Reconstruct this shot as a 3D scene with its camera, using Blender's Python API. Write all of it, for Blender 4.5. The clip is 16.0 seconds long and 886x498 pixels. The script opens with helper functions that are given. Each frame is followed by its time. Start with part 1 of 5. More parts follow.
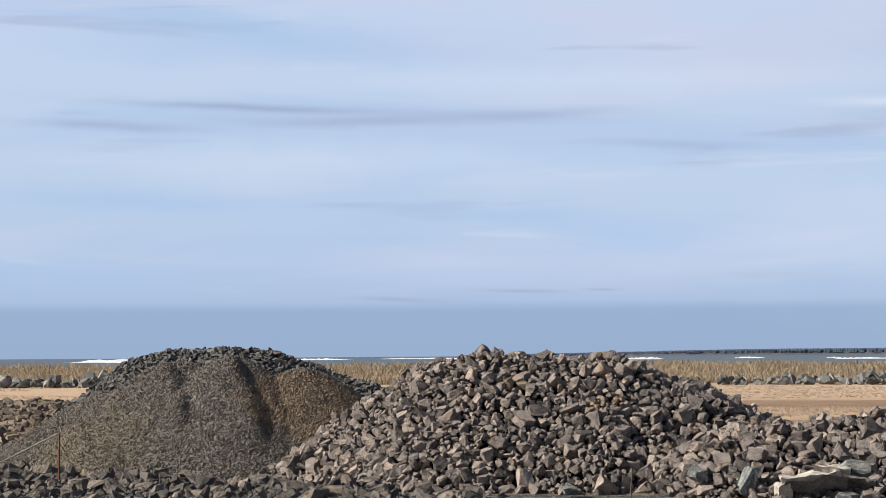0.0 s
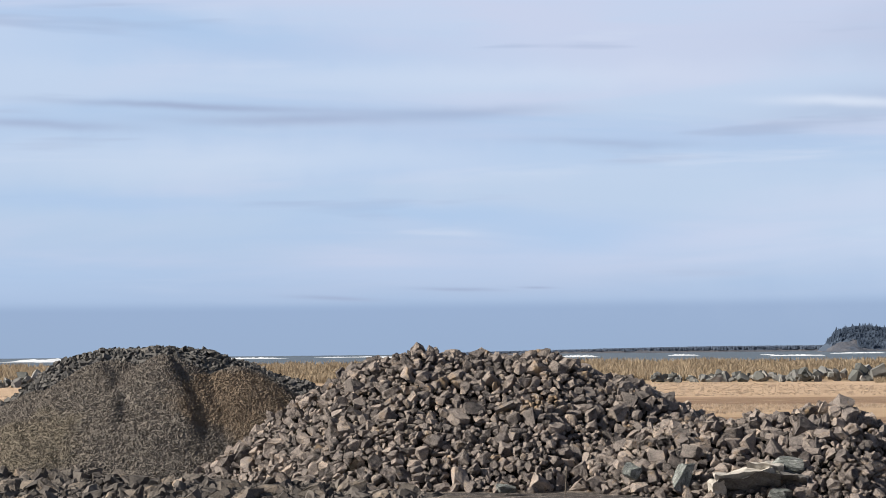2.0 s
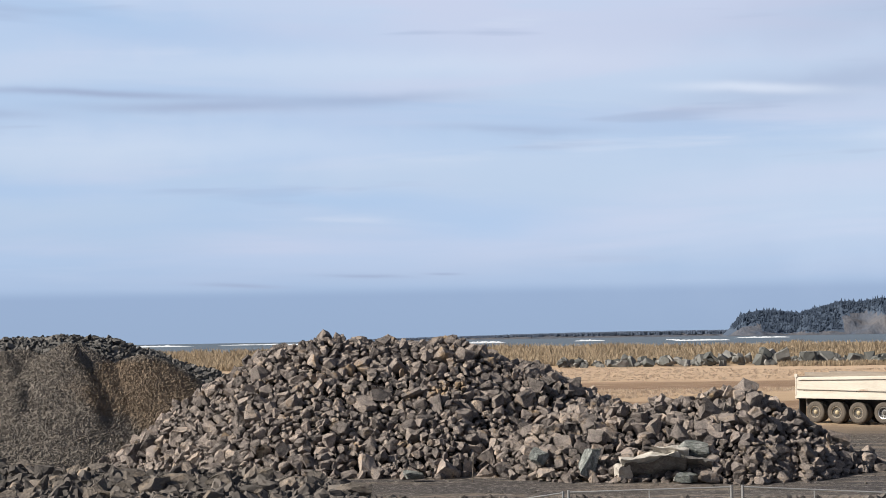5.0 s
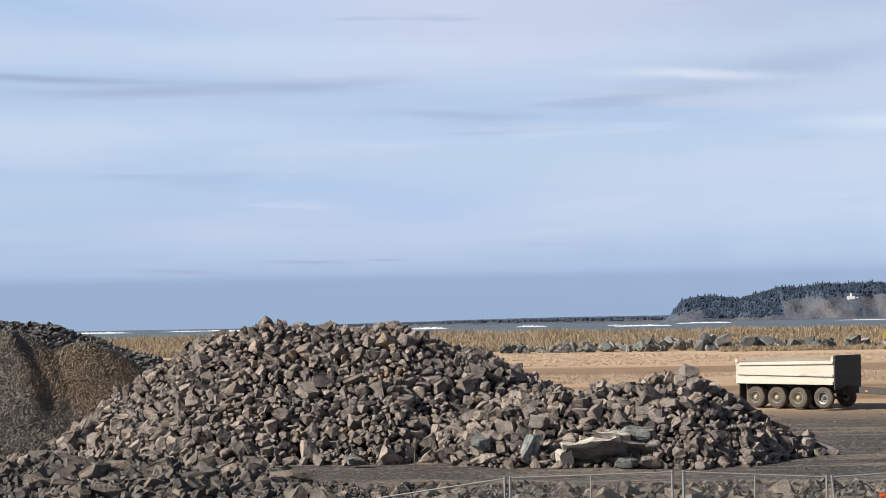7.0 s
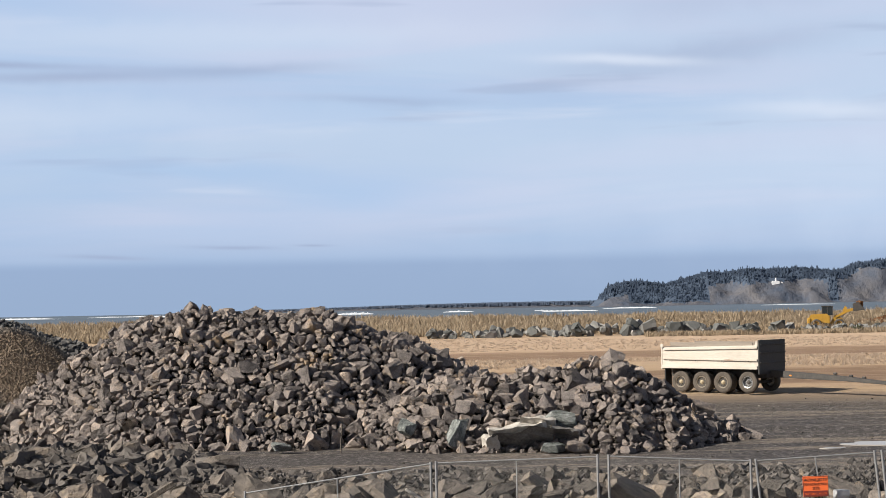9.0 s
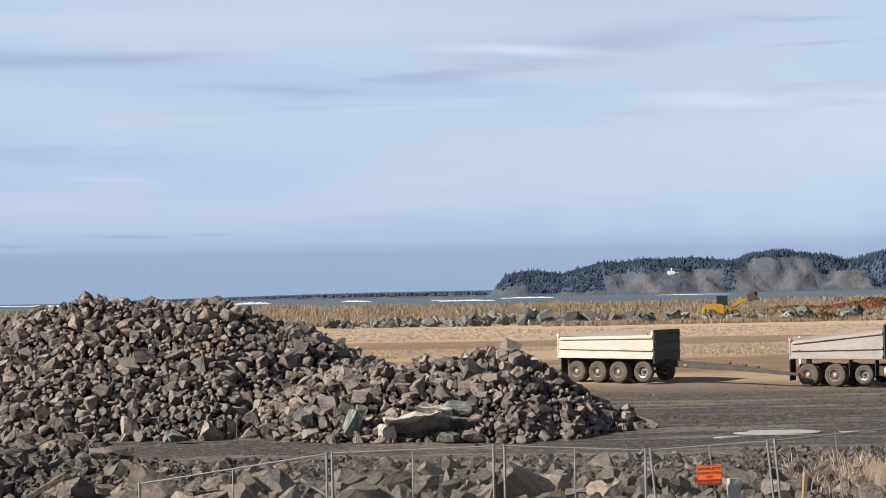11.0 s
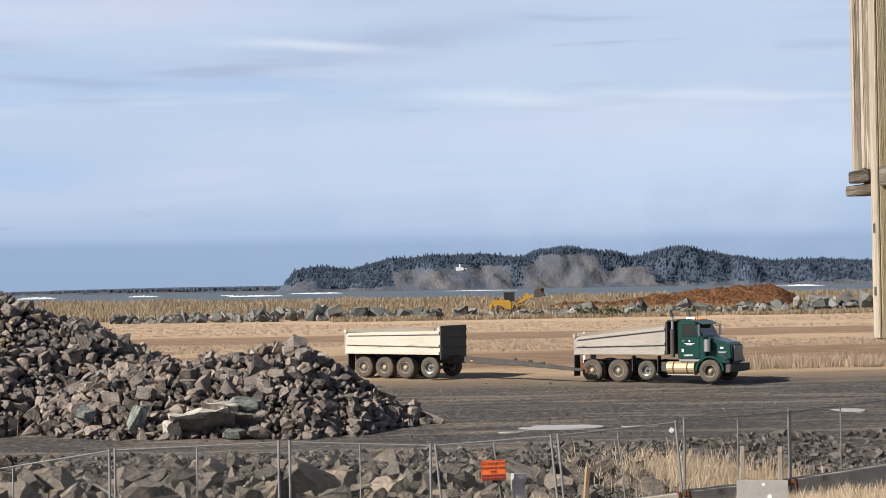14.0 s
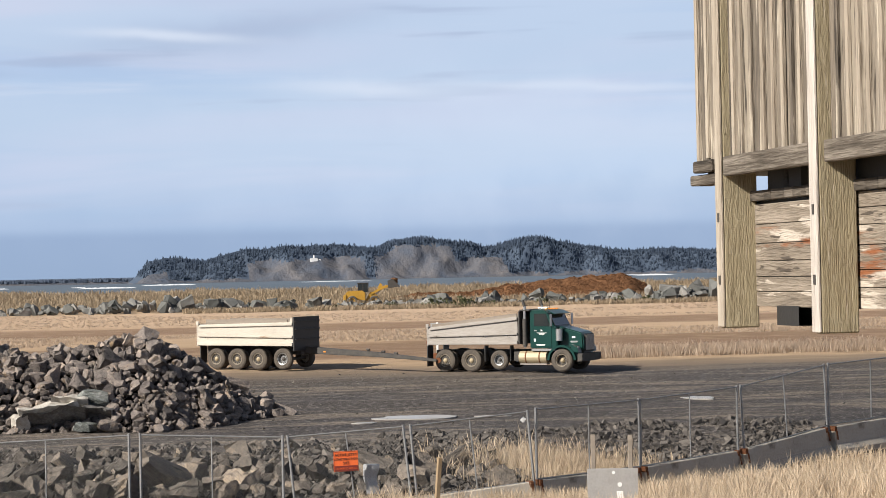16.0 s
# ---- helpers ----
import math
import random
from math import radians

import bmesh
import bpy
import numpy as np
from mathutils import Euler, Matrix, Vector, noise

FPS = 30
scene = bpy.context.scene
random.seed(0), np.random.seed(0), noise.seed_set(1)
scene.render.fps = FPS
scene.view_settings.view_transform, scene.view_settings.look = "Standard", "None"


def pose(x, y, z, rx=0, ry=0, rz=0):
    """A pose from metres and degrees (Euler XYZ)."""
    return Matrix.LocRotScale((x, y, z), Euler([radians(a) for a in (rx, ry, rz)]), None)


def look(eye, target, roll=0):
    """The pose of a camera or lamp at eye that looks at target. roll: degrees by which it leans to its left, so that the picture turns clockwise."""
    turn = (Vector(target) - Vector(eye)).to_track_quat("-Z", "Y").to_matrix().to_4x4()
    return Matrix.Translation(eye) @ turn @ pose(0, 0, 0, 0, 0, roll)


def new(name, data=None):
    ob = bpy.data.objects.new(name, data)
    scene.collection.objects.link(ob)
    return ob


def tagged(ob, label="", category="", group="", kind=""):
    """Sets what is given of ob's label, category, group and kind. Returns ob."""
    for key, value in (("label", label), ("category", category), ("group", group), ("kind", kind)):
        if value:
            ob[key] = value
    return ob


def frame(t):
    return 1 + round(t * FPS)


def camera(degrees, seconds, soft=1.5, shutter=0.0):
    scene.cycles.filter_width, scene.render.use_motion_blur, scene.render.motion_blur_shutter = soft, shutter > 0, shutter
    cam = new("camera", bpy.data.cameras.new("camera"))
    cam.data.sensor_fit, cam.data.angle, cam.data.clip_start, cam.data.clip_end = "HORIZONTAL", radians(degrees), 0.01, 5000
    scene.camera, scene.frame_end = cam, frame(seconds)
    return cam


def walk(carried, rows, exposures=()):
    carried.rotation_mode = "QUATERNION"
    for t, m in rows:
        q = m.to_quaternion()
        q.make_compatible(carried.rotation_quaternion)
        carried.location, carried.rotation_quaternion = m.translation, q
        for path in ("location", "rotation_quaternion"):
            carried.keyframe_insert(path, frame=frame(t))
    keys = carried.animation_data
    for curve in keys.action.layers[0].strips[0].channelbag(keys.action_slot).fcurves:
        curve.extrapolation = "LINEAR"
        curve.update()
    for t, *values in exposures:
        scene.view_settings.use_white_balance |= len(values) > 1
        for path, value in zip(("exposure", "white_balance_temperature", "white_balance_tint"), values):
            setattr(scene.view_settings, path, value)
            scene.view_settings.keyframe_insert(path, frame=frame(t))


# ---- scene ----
cam = camera(2 * math.degrees(math.atan(784 / 3700)), 16.0, soft=0.6)
# seconds, place, tilt, lean, turn: a slow pan to the right
PATH = [
    (0.0, 0.000, 0.000, 5.0, 92.877, 0.385, 10.001),
    (0.5, 0.003, 0.003, 5.0, 92.867, 0.419, 9.574),
    (1.0, 0.005, 0.007, 5.0, 92.854, 0.545, 9.149),
    (1.5, 0.007, 0.011, 5.0, 92.830, 0.533, 8.698),
    (2.0, 0.010, 0.016, 5.0, 92.819, 0.558, 8.228),
    (2.5, 0.012, 0.021, 5.0, 92.795, 0.626, 7.769),
    (3.0, 0.014, 0.026, 5.0, 92.775, 0.701, 7.342),
    (3.5, 0.017, 0.032, 5.0, 92.738, 0.743, 6.940),
    (4.0, 0.019, 0.038, 5.0, 92.657, 0.820, 6.526),
    (6.5, 0.036, 0.074, 5.0, 92.088, 1.000, 4.487),
    (7.0, 0.041, 0.082, 5.0, 92.012, 1.024, 4.109),
    (7.5, 0.045, 0.091, 5.0, 91.905, 1.039, 3.685),
    (8.0, 0.051, 0.100, 5.0, 91.809, 1.106, 3.197),
    (10.5, 0.087, 0.150, 5.0, 91.273, 1.035, 0.099),
    (11.0, 0.097, 0.161, 5.0, 91.241, 1.057, -0.698),
    (11.5, 0.107, 0.172, 5.0, 91.260, 1.005, -1.522),
    (12.0, 0.118, 0.184, 5.0, 91.283, 1.047, -2.371),
    (12.5, 0.130, 0.196, 5.0, 91.290, 1.030, -3.277),
    (13.0, 0.144, 0.208, 5.0, 91.247, 1.025, -4.189),
    (13.5, 0.158, 0.220, 5.0, 91.145, 0.940, -5.283),
    (14.0, 0.173, 0.233, 5.0, 91.026, 0.883, -6.474),
    (14.5, 0.189, 0.246, 5.0, 90.893, 0.921, -7.700),
    (15.0, 0.207, 0.259, 5.0, 90.808, 1.046, -8.819),
    (15.5, 0.226, 0.272, 5.0, 90.739, 1.107, -9.752),
    (16.0, 0.246, 0.286, 5.0, 90.699, 1.153, -10.465),
]
walk(cam, [(r[0], pose(*r[1:])) for r in PATH])

# ---- light: low sun from behind the left shoulder, thin streaked cloud ----
SUN_TO = Vector((-0.79, -0.31, 0.54)).normalized()
sun = new("sun", bpy.data.lights.new("sun", "SUN"))
sun.data.energy, sun.data.angle, sun.data.color = 5.0, radians(0.6), (1.0, 0.93, 0.83)
sun.matrix_world = look((0, 0, 60), Vector((0, 0, 60)) - SUN_TO)


# long thin clouds: direction from, direction to, thickness, sort, strength
STREAKS = [
    (-18.6, 6.87, -11.6, 6.64, 0.10, 0, 0.75), (-15.5, 6.38, -8.9, 6.40, 0.16, 0, 0.6), (-21.2, 6.3, -16.6, 6.15, 0.13, 0, 0.55), (-10.5, 6.55, -5.0, 6.6, 0.16, 0, 0.5),
    (-12.3, 1.55, -10.1, 1.45, 0.06, 0, 0.55), (-8.8, 1.75, -6.7, 1.68, 0.05, 0, 0.6), (-6.1, 1.75, -5.2, 1.72, 0.035, 0, 0.6), (-6.0, 5.8, -1.2, 5.56, 0.12, 0, 0.4),
    (1.0, 6.25, 9.0, 7.2, 0.45, 0, 0.45), (0.8, 6.72, 4.8, 6.55, 0.12, 1, 0.8), (6.0, 5.3, 11.0, 4.92, 0.22, 1, 0.85), (10.8, 5.15, 18.0, 4.98, 0.14, 1, 0.8), (1.4, 6.7, 5.2, 6.48, 0.14, 1, 0.5),
    (-22.5, 4.3, -13.0, 4.1, 0.35, 2, 0.7), (-12.5, 3.9, -4.0, 3.6, 0.35, 2, 0.7), (-6.5, 3.2, -2.5, 3.1, 0.45, 2, 0.7), (-20.0, 8.6, -8.0, 8.2, 0.7, 2, 0.6), (2.0, 8.2, 14.0, 9.6, 0.9, 0, 0.35),
    (-14.0, 7.6, 2.0, 7.4, 0.4, 1, 0.35), (-20.0, 5.4, -4.0, 5.2, 0.6, 1, 0.4), (1.0, 3.4, 31.0, 3.6, 1.7, 3, 0.6),
]


def make_world():
    w = bpy.data.worlds.new("world")
    scene.world = w
    w.use_nodes = True
    nt = w.node_tree
    nt.nodes.clear()
    N, L = nt.nodes.new, nt.links.new

    def math_node(op, a, b=None):
        n = N("ShaderNodeMath")
        n.operation = op
        for i, v in enumerate((a, b)):
            if v is None:
                continue
            if isinstance(v, (int, float)):
                n.inputs[i].default_value = v
            else:
                L(v, n.inputs[i])
        return n.outputs[0]

    out, bg = N("ShaderNodeOutputWorld"), N("ShaderNodeBackground")
    sky = N("ShaderNodeTexSky")
    sky.sky_type, sky.sun_disc = "NISHITA", False
    sky.sun_elevation = math.asin(SUN_TO.z)
    sky.sun_rotation = math.atan2(SUN_TO.x, SUN_TO.y)
    sky.air_density, sky.dust_density, sky.ozone_density = 1.0, 0.3, 2.0
    co = N("ShaderNodeTexCoord")
    sep = N("ShaderNodeSeparateXYZ")
    L(co.outputs["Generated"], sep.inputs[0])
    az = math_node("ARCTAN2", sep.outputs[0], sep.outputs[1])
    el = math_node("ARCSINE", sep.outputs[2])
    # colour of the thin cloud deck by height over the horizon
    deck = N("ShaderNodeValToRGB")
    cr = deck.color_ramp
    cr.elements[0].position, cr.elements[0].color = 0.0, (0.33, 0.45, 0.655, 1)
    cr.elements[1].position, cr.elements[1].color = 1.0, (0.42, 0.53, 0.78, 1)
    for p, c in ((0.068, (0.335, 0.455, 0.675, 1)), (0.084, (0.405, 0.54, 0.77, 1)), (0.155, (0.475, 0.61, 0.83, 1)), (0.23, (0.52, 0.65, 0.85, 1)),
                 (0.45, (0.57, 0.69, 0.89, 1)), (0.60, (0.58, 0.69, 0.90, 1)), (0.78, (0.50, 0.61, 0.85, 1))):
        e = cr.elements.new(p)
        e.color = c
    L(math_node("MULTIPLY", el, 1 / 0.30), deck.inputs[0])

    def streaks(kx, ky, seed, lo, hi, detail=4.0, distort=0.6):
        cmb = N("ShaderNodeCombineXYZ")
        L(math_node("MULTIPLY", az, kx), cmb.inputs[0])
        L(math_node("MULTIPLY", el, ky), cmb.inputs[1])
        cmb.inputs[2].default_value = seed
        nz = N("ShaderNodeTexNoise")
        nz.inputs["Scale"].default_value, nz.inputs["Detail"].default_value = 1.0, detail
        nz.inputs["Distortion"].default_value = distort
        L(cmb.outputs[0], nz.inputs["Vector"])
        mr = N("ShaderNodeMapRange")
        mr.interpolation_type = "SMOOTHSTEP"
        mr.inputs["From Min"].default_value, mr.inputs["From Max"].default_value = lo, hi
        L(nz.outputs[0], mr.inputs["Value"])
        return mr.outputs["Result"]

    def mix(fac, a, b, amount=1.0):
        m = N("ShaderNodeMixRGB")
        L(math_node("MULTIPLY", fac, amount), m.inputs[0])
        for i, v in ((1, a), (2, b)):
            if isinstance(v, tuple):
                m.inputs[i].default_value = v
            else:
                L(v, m.inputs[i])
        return m.outputs[0]

    high = math_node("MINIMUM", math_node("MAXIMUM", math_node("MULTIPLY", math_node("SUBTRACT", el, 0.022), 40.0), 0.0), 1.0)

    def upper(v):
        return math_node("MULTIPLY", v, high)

    col = mix(upper(streaks(3.5, 30.0, 3.1, 0.40, 0.66)), deck.outputs[0], (0.62, 0.68, 0.87, 1), 0.8)
    col = mix(upper(streaks(3.0, 26.0, 11.7, 0.48, 0.70)), col, (0.44, 0.60, 0.85, 1), 0.75)
    col = mix(upper(streaks(6.5, 75.0, 21.4, 0.62, 0.74, 3.0, 0.2)), col, (0.40, 0.48, 0.67, 1), 0.5)
    col = mix(upper(streaks(5.5, 60.0, 37.9, 0.60, 0.78, 4.0, 0.3)), col, (0.70, 0.77, 0.92, 1), 0.55)

    warp = N("ShaderNodeTexNoise")
    warp.inputs["Scale"].default_value, warp.inputs["Detail"].default_value = 30.0, 4.0
    L(co.outputs["Generated"], warp.inputs["Vector"])
    wl = math_node("MULTIPLY", math_node("SUBTRACT", warp.outputs[0], 0.5), 1.6)

    def bar(col, a0, e0, a1, e1, thick, colour, amount):
        """One long streak of cloud between two directions, in degrees right of ahead and above the horizon."""
        ca, ce = radians((a0 + a1) / 2), radians((e0 + e1) / 2)
        half, slope = radians(abs(a1 - a0) / 2), (e1 - e0) / (a1 - a0)
        da = math_node("SUBTRACT", az, ca)
        de = math_node("SUBTRACT", math_node("SUBTRACT", el, ce), math_node("MULTIPLY", da, slope))
        u = math_node("POWER", math_node("ABSOLUTE", math_node("DIVIDE", da, half)), 2.0)
        v = math_node("POWER", math_node("ABSOLUTE", math_node("ADD", math_node("DIVIDE", de, radians(thick)), wl)), 2.0)
        f = math_node("POWER", 2.718, math_node("MULTIPLY", math_node("ADD", u, v), -1.0))
        return mix(f, col, (*colour, 1), amount)

    GREY, WHITE, BLUE, HAZE = (0.36, 0.43, 0.62), (0.72, 0.80, 0.95), (0.43, 0.60, 0.86), (0.68, 0.79, 0.97)
    for row in STREAKS:
        col = bar(col, *row[:5], (GREY, WHITE, BLUE, HAZE)[row[5]], row[6])
    sc = N("ShaderNodeMixRGB")
    sc.blend_type = "MULTIPLY"
    sc.inputs[0].default_value = 1.0
    L(sky.outputs[0], sc.inputs[1])
    sc.inputs[2].default_value = (0.035, 0.035, 0.035, 1)
    over = N("ShaderNodeMixRGB")
    up = N("ShaderNodeMapRange")
    up.inputs["From Min"].default_value, up.inputs["From Max"].default_value = 0.20, 0.45
    up.inputs["To Min"].default_value, up.inputs["To Max"].default_value = 0.94, 0.15
    L(el, up.inputs["Value"])
    L(up.outputs["Result"], over.inputs[0])
    L(sc.outputs[0], over.inputs[1])
    L(col, over.inputs[2])
    L(over.outputs[0], bg.inputs[0])
    bg.inputs[1].default_value = 0.55
    L(bg.outputs[0], out.inputs[0])


make_world()
scene.view_settings.exposure = 0.86


# ---- materials ----
def material(name, colours, scale=4.0, rough=0.85, bump=0.3, fine=None, metal=0.0, spread=0.0, stain=None, stretch=(1, 1, 1), gain=2.0, relief=0.05):
    """colours: ramp from low to high of a mixed noise; spread: how far each piece or island differs; stain: (colour, scale, low, high)."""
    colours = [tuple(0.8 * k for k in c) for c in colours]
    stains = [] if not stain else stain if isinstance(stain, list) else [stain]
    m = bpy.data.materials.new(name)
    m.use_nodes = True
    nt = m.node_tree
    N, L = nt.nodes.new, nt.links.new
    b = nt.nodes["Principled BSDF"]
    co = N("ShaderNodeTexCoord")
    mp = N("ShaderNodeMapping")
    mp.inputs["Scale"].default_value = stretch
    L(co.outputs["Object"], mp.inputs[0])

    def noise_node(s, d=5.0):
        n = N("ShaderNodeTexNoise")
        n.inputs["Scale"].default_value, n.inputs["Detail"].default_value = s, d
        n.inputs["Roughness"].default_value = 0.6
        L(mp.outputs[0], n.inputs["Vector"])
        return n.outputs[0]

    def calc(op, a, c):
        n = N("ShaderNodeMath")
        n.operation = op
        for i, v in enumerate((a, c)):
            if isinstance(v, (int, float)):
                n.inputs[i].default_value = v
            else:
                L(v, n.inputs[i])
        return n.outputs[0]

    big, small = noise_node(scale), noise_node(fine or scale * 9)
    v = calc("ADD", calc("MULTIPLY", big, 0.6), calc("MULTIPLY", small, 0.4))
    v = calc("ADD", calc("MULTIPLY", calc("SUBTRACT", v, 0.5), gain), 0.5)
    if spread:
        info, geo = N("ShaderNodeObjectInfo"), N("ShaderNodeNewGeometry")
        r = calc("FRACT", calc("ADD", info.outputs["Random"], geo.outputs["Random Per Island"]), 0)
        v = calc("ADD", calc("MULTIPLY", v, 1 - spread), calc("MULTIPLY", r, spread))
    ramp = N("ShaderNodeValToRGB")
    cr = ramp.color_ramp
    n = len(colours)
    for i, c in enumerate(colours):
        if i < 2:
            e = cr.elements[i]
        else:
            e = cr.elements.new(1.0)
    for i, c in enumerate(colours):
        cr.elements[i].position = i / max(1, n - 1)
    for i, c in enumerate(colours):
        cr.elements[i].color = (*c, 1)
    L(v, ramp.inputs[0])
    col = ramp.outputs[0]
    for sc, ss, lo, hi in stains:
        sc = tuple(0.8 * k for k in sc)
        mr = N("ShaderNodeMapRange")
        mr.interpolation_type = "SMOOTHSTEP"
        mr.inputs["From Min"].default_value, mr.inputs["From Max"].default_value = lo, hi
        L(noise_node(ss, 6.0), mr.inputs["Value"])
        mx = N("ShaderNodeMixRGB")
        L(mr.outputs["Result"], mx.inputs[0])
        L(col, mx.inputs[1])
        mx.inputs[2].default_value = (*sc, 1)
        col = mx.outputs[0]
    L(col, b.inputs["Base Color"])
    b.inputs["Roughness"].default_value, b.inputs["Metallic"].default_value = rough, metal
    if rough >= 0.8:
        b.inputs["Specular IOR Level"].default_value = 0.12
    if bump:
        bn = N("ShaderNodeBump")
        bn.inputs["Strength"].default_value, bn.inputs["Distance"].default_value = bump, relief
        L(calc("ADD", small, calc("MULTIPLY", big, 0.7)), bn.inputs["Height"])
        L(bn.outputs[0], b.inputs["Normal"])
    return m


M_ROCK = material("basalt", [(0.062, 0.056, 0.053), (0.180, 0.158, 0.146), (0.325, 0.277, 0.245), (0.60, 0.475, 0.365)], 2.6, 0.9, 1.0, 16, spread=0.45, stain=[((0.33, 0.24, 0.155), 1.1, 0.58, 0.70), ((0.075, 0.068, 0.066), 2.6, 0.60, 0.72)], gain=3.2, relief=0.09)
M_GAP_SHADE = material("gap shade", [(0.022, 0.020, 0.018), (0.06, 0.053, 0.047)], 2.0, 0.95, 0.8, 14)
M_GRANITE = material("jetty stone", [(0.066, 0.068, 0.064), (0.13, 0.133, 0.126), (0.21, 0.207, 0.195), (0.46, 0.43, 0.39)], 0.8, 0.85, 0.5, 5, spread=0.6)
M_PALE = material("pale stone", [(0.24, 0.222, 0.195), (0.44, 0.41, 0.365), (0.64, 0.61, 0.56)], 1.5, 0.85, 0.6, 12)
M_GREEN = material("green stone", [(0.10, 0.110, 0.104), (0.24, 0.256, 0.242), (0.46, 0.47, 0.445)], 1.8, 0.85, 1.0, 9, gain=3.6, relief=0.1)
M_SOIL = material("red soil", [(0.085, 0.043, 0.023), (0.165, 0.082, 0.041), (0.245, 0.125, 0.062)], 0.8, 0.95, 0.8, 8)


# ---- helpers for building ----
def mesh_from(name, verts, faces, mat):
    me = bpy.data.meshes.new(name)
    me.from_pydata([tuple(v) for v in verts], [], [tuple(f) for f in faces])
    me.materials.append(mat)
    return me


def part(name, bm, mat, parent=None, label="", smooth=False, m=None):
    me = bpy.data.meshes.new(name)
    bm.to_mesh(me)
    bm.free()
    me.materials.append(mat)
    if smooth:
        me.polygons.foreach_set("use_smooth", [True] * len(me.polygons))
    ob = new(name, me)
    if parent is not None:
        ob.parent = parent
    if m is not None:
        ob.matrix_basis = m
    if label:
        ob["label"] = label
    return ob


def add_box(bm, x0, x1, y0, y1, z0, z1, bevel=0.0, m=None):
    r = bmesh.ops.create_cube(bm, size=1.0)
    vs = r["verts"]
    for v in vs:
        v.co = Vector(((x0 + x1) / 2 + v.co.x * (x1 - x0), (y0 + y1) / 2 + v.co.y * (y1 - y0), (z0 + z1) / 2 + v.co.z * (z1 - z0)))
    es = list({e for v in vs for e in v.link_edges})
    if bevel:
        g = bmesh.ops.bevel(bm, geom=es, offset=bevel, segments=1, affect="EDGES")
        vs = list({v for f in g["faces"] for v in f.verts} | {v for v in vs if v.is_valid})
    if m is not None:
        bmesh.ops.transform(bm, matrix=m, verts=vs)
    return vs


def box(x0, x1, y0, y1, z0, z1, bevel=0.0, m=None):
    bm = bmesh.new()
    add_box(bm, x0, x1, y0, y1, z0, z1, bevel, m)
    return bm


def add_rod(bm, a, b, r, n=8, r2=None):
    a, b = Vector(a), Vector(b)
    d = b - a
    m = Matrix.Translation((a + b) / 2) @ d.to_track_quat("Z", "Y").to_matrix().to_4x4()
    bmesh.ops.create_cone(bm, cap_ends=True, segments=n, radius1=r, radius2=r if r2 is None else r2, depth=d.length, matrix=m)


def rod(a, b, r, n=8, r2=None):
    bm = bmesh.new()
    add_rod(bm, a, b, r, n, r2)
    return bm


def prism(points, y0, y1, bevel=0.0):
    """A solid from an outline in x and z, drawn out from y0 to y1."""
    bm = bmesh.new()
    f = bm.faces.new([bm.verts.new((x, y0, z)) for x, z in points])
    g = bmesh.ops.extrude_face_region(bm, geom=[f])
    bmesh.ops.translate(bm, vec=(0, y1 - y0, 0), verts=[v for v in g["geom"] if isinstance(v, bmesh.types.BMVert)])
    bmesh.ops.recalc_face_normals(bm, faces=bm.faces)
    if bevel:
        bmesh.ops.bevel(bm, geom=list(bm.edges), offset=bevel, segments=2, affect="EDGES")
    return bm


def interp(x, xs, ys):
    return float(np.interp(x, xs, ys))


def smooth01(x, a, b):
    t = min(1, max(0, (x - a) / (b - a)))
    return t * t * (3 - 2 * t)


def nz(x, y, s, seed=0.0):
    return noise.noise((x * s, y * s, seed))


# ---- ground ----
def ground_z(x, y):
    z = interp(y, [-80, 8, 20, 38, 48, 53, 62, 70, 100, 200, 262, 285, 318, 335, 372, 420, 520, 700],
               [3.3, 3.3, 2.2, -0.2, -0.95, -1.0, -0.25, 0.05, 0.8, 0.95, 0.9, 1.1, 2.1, 2.45, 2.4, 1.0, -1.6, -4.0])
    fence_y = 53.4 + 0.65 * max(0.0, x - 12.5)
    z -= 0.5 * smooth01(x, 9, 17) * smooth01(y, 50, 53) * (1 - smooth01(y, fence_y + 2, fence_y + 9))
    z += 0.50 * smooth01(x, 8, 18) * smooth01(y, 34, 42) * smooth01(fence_y - y, 1.5, 7)
    z += 0.04 * nz(x, y, 0.25) + 0.02 * nz(x, y, 1.1, 4)
    dune = smooth01(y, 285, 325) * (1 - smooth01(y, 430, 500))
    z += dune * (0.6 * nz(x, y, 0.03, 7) + 0.5 * nz(x, y, 0.11, 9))
    return z


# ---- heaps ----
MX = [-21.7, -20.6, -18.0, -16.3, -14.8, -12.3, -10.6, -8.6, -7.1, -6.5, -5.1, -4.1, -3.1, -1.9, 0.0, 2.5]
MZ = [-0.1, 0.6, 2.5, 3.4, 4.5, 4.85, 4.7, 4.65, 4.65, 4.3, 3.85, 3.6, 3.1, 2.4, 1.2, -0.3]
RX = [-9.0, -5.0, -2.9, -1.8, 0.0, 1.6, 2.0, 3.4, 4.8, 5.6, 7.0, 8.5, 10.0]
RZ = [-1.2, 1.3, 2.3, 2.35, 2.4, 2.5, 2.8, 2.95, 2.1, 1.5, 0.6, -0.1, -0.7]


def rock_heap_z(x, y):
    a = interp(x, MX, MZ) - max(abs(y - 80) - 0.7, 0) * 0.66
    b = interp(x, RX, RZ) - max(abs(y - 74.6) - 0.5, 0) * (0.60 if x < 5 else 0.45)
    return max(a, b) + 0.22 * nz(x, y, 0.45, 2) + 0.12 * nz(x, y, 1.0, 5)


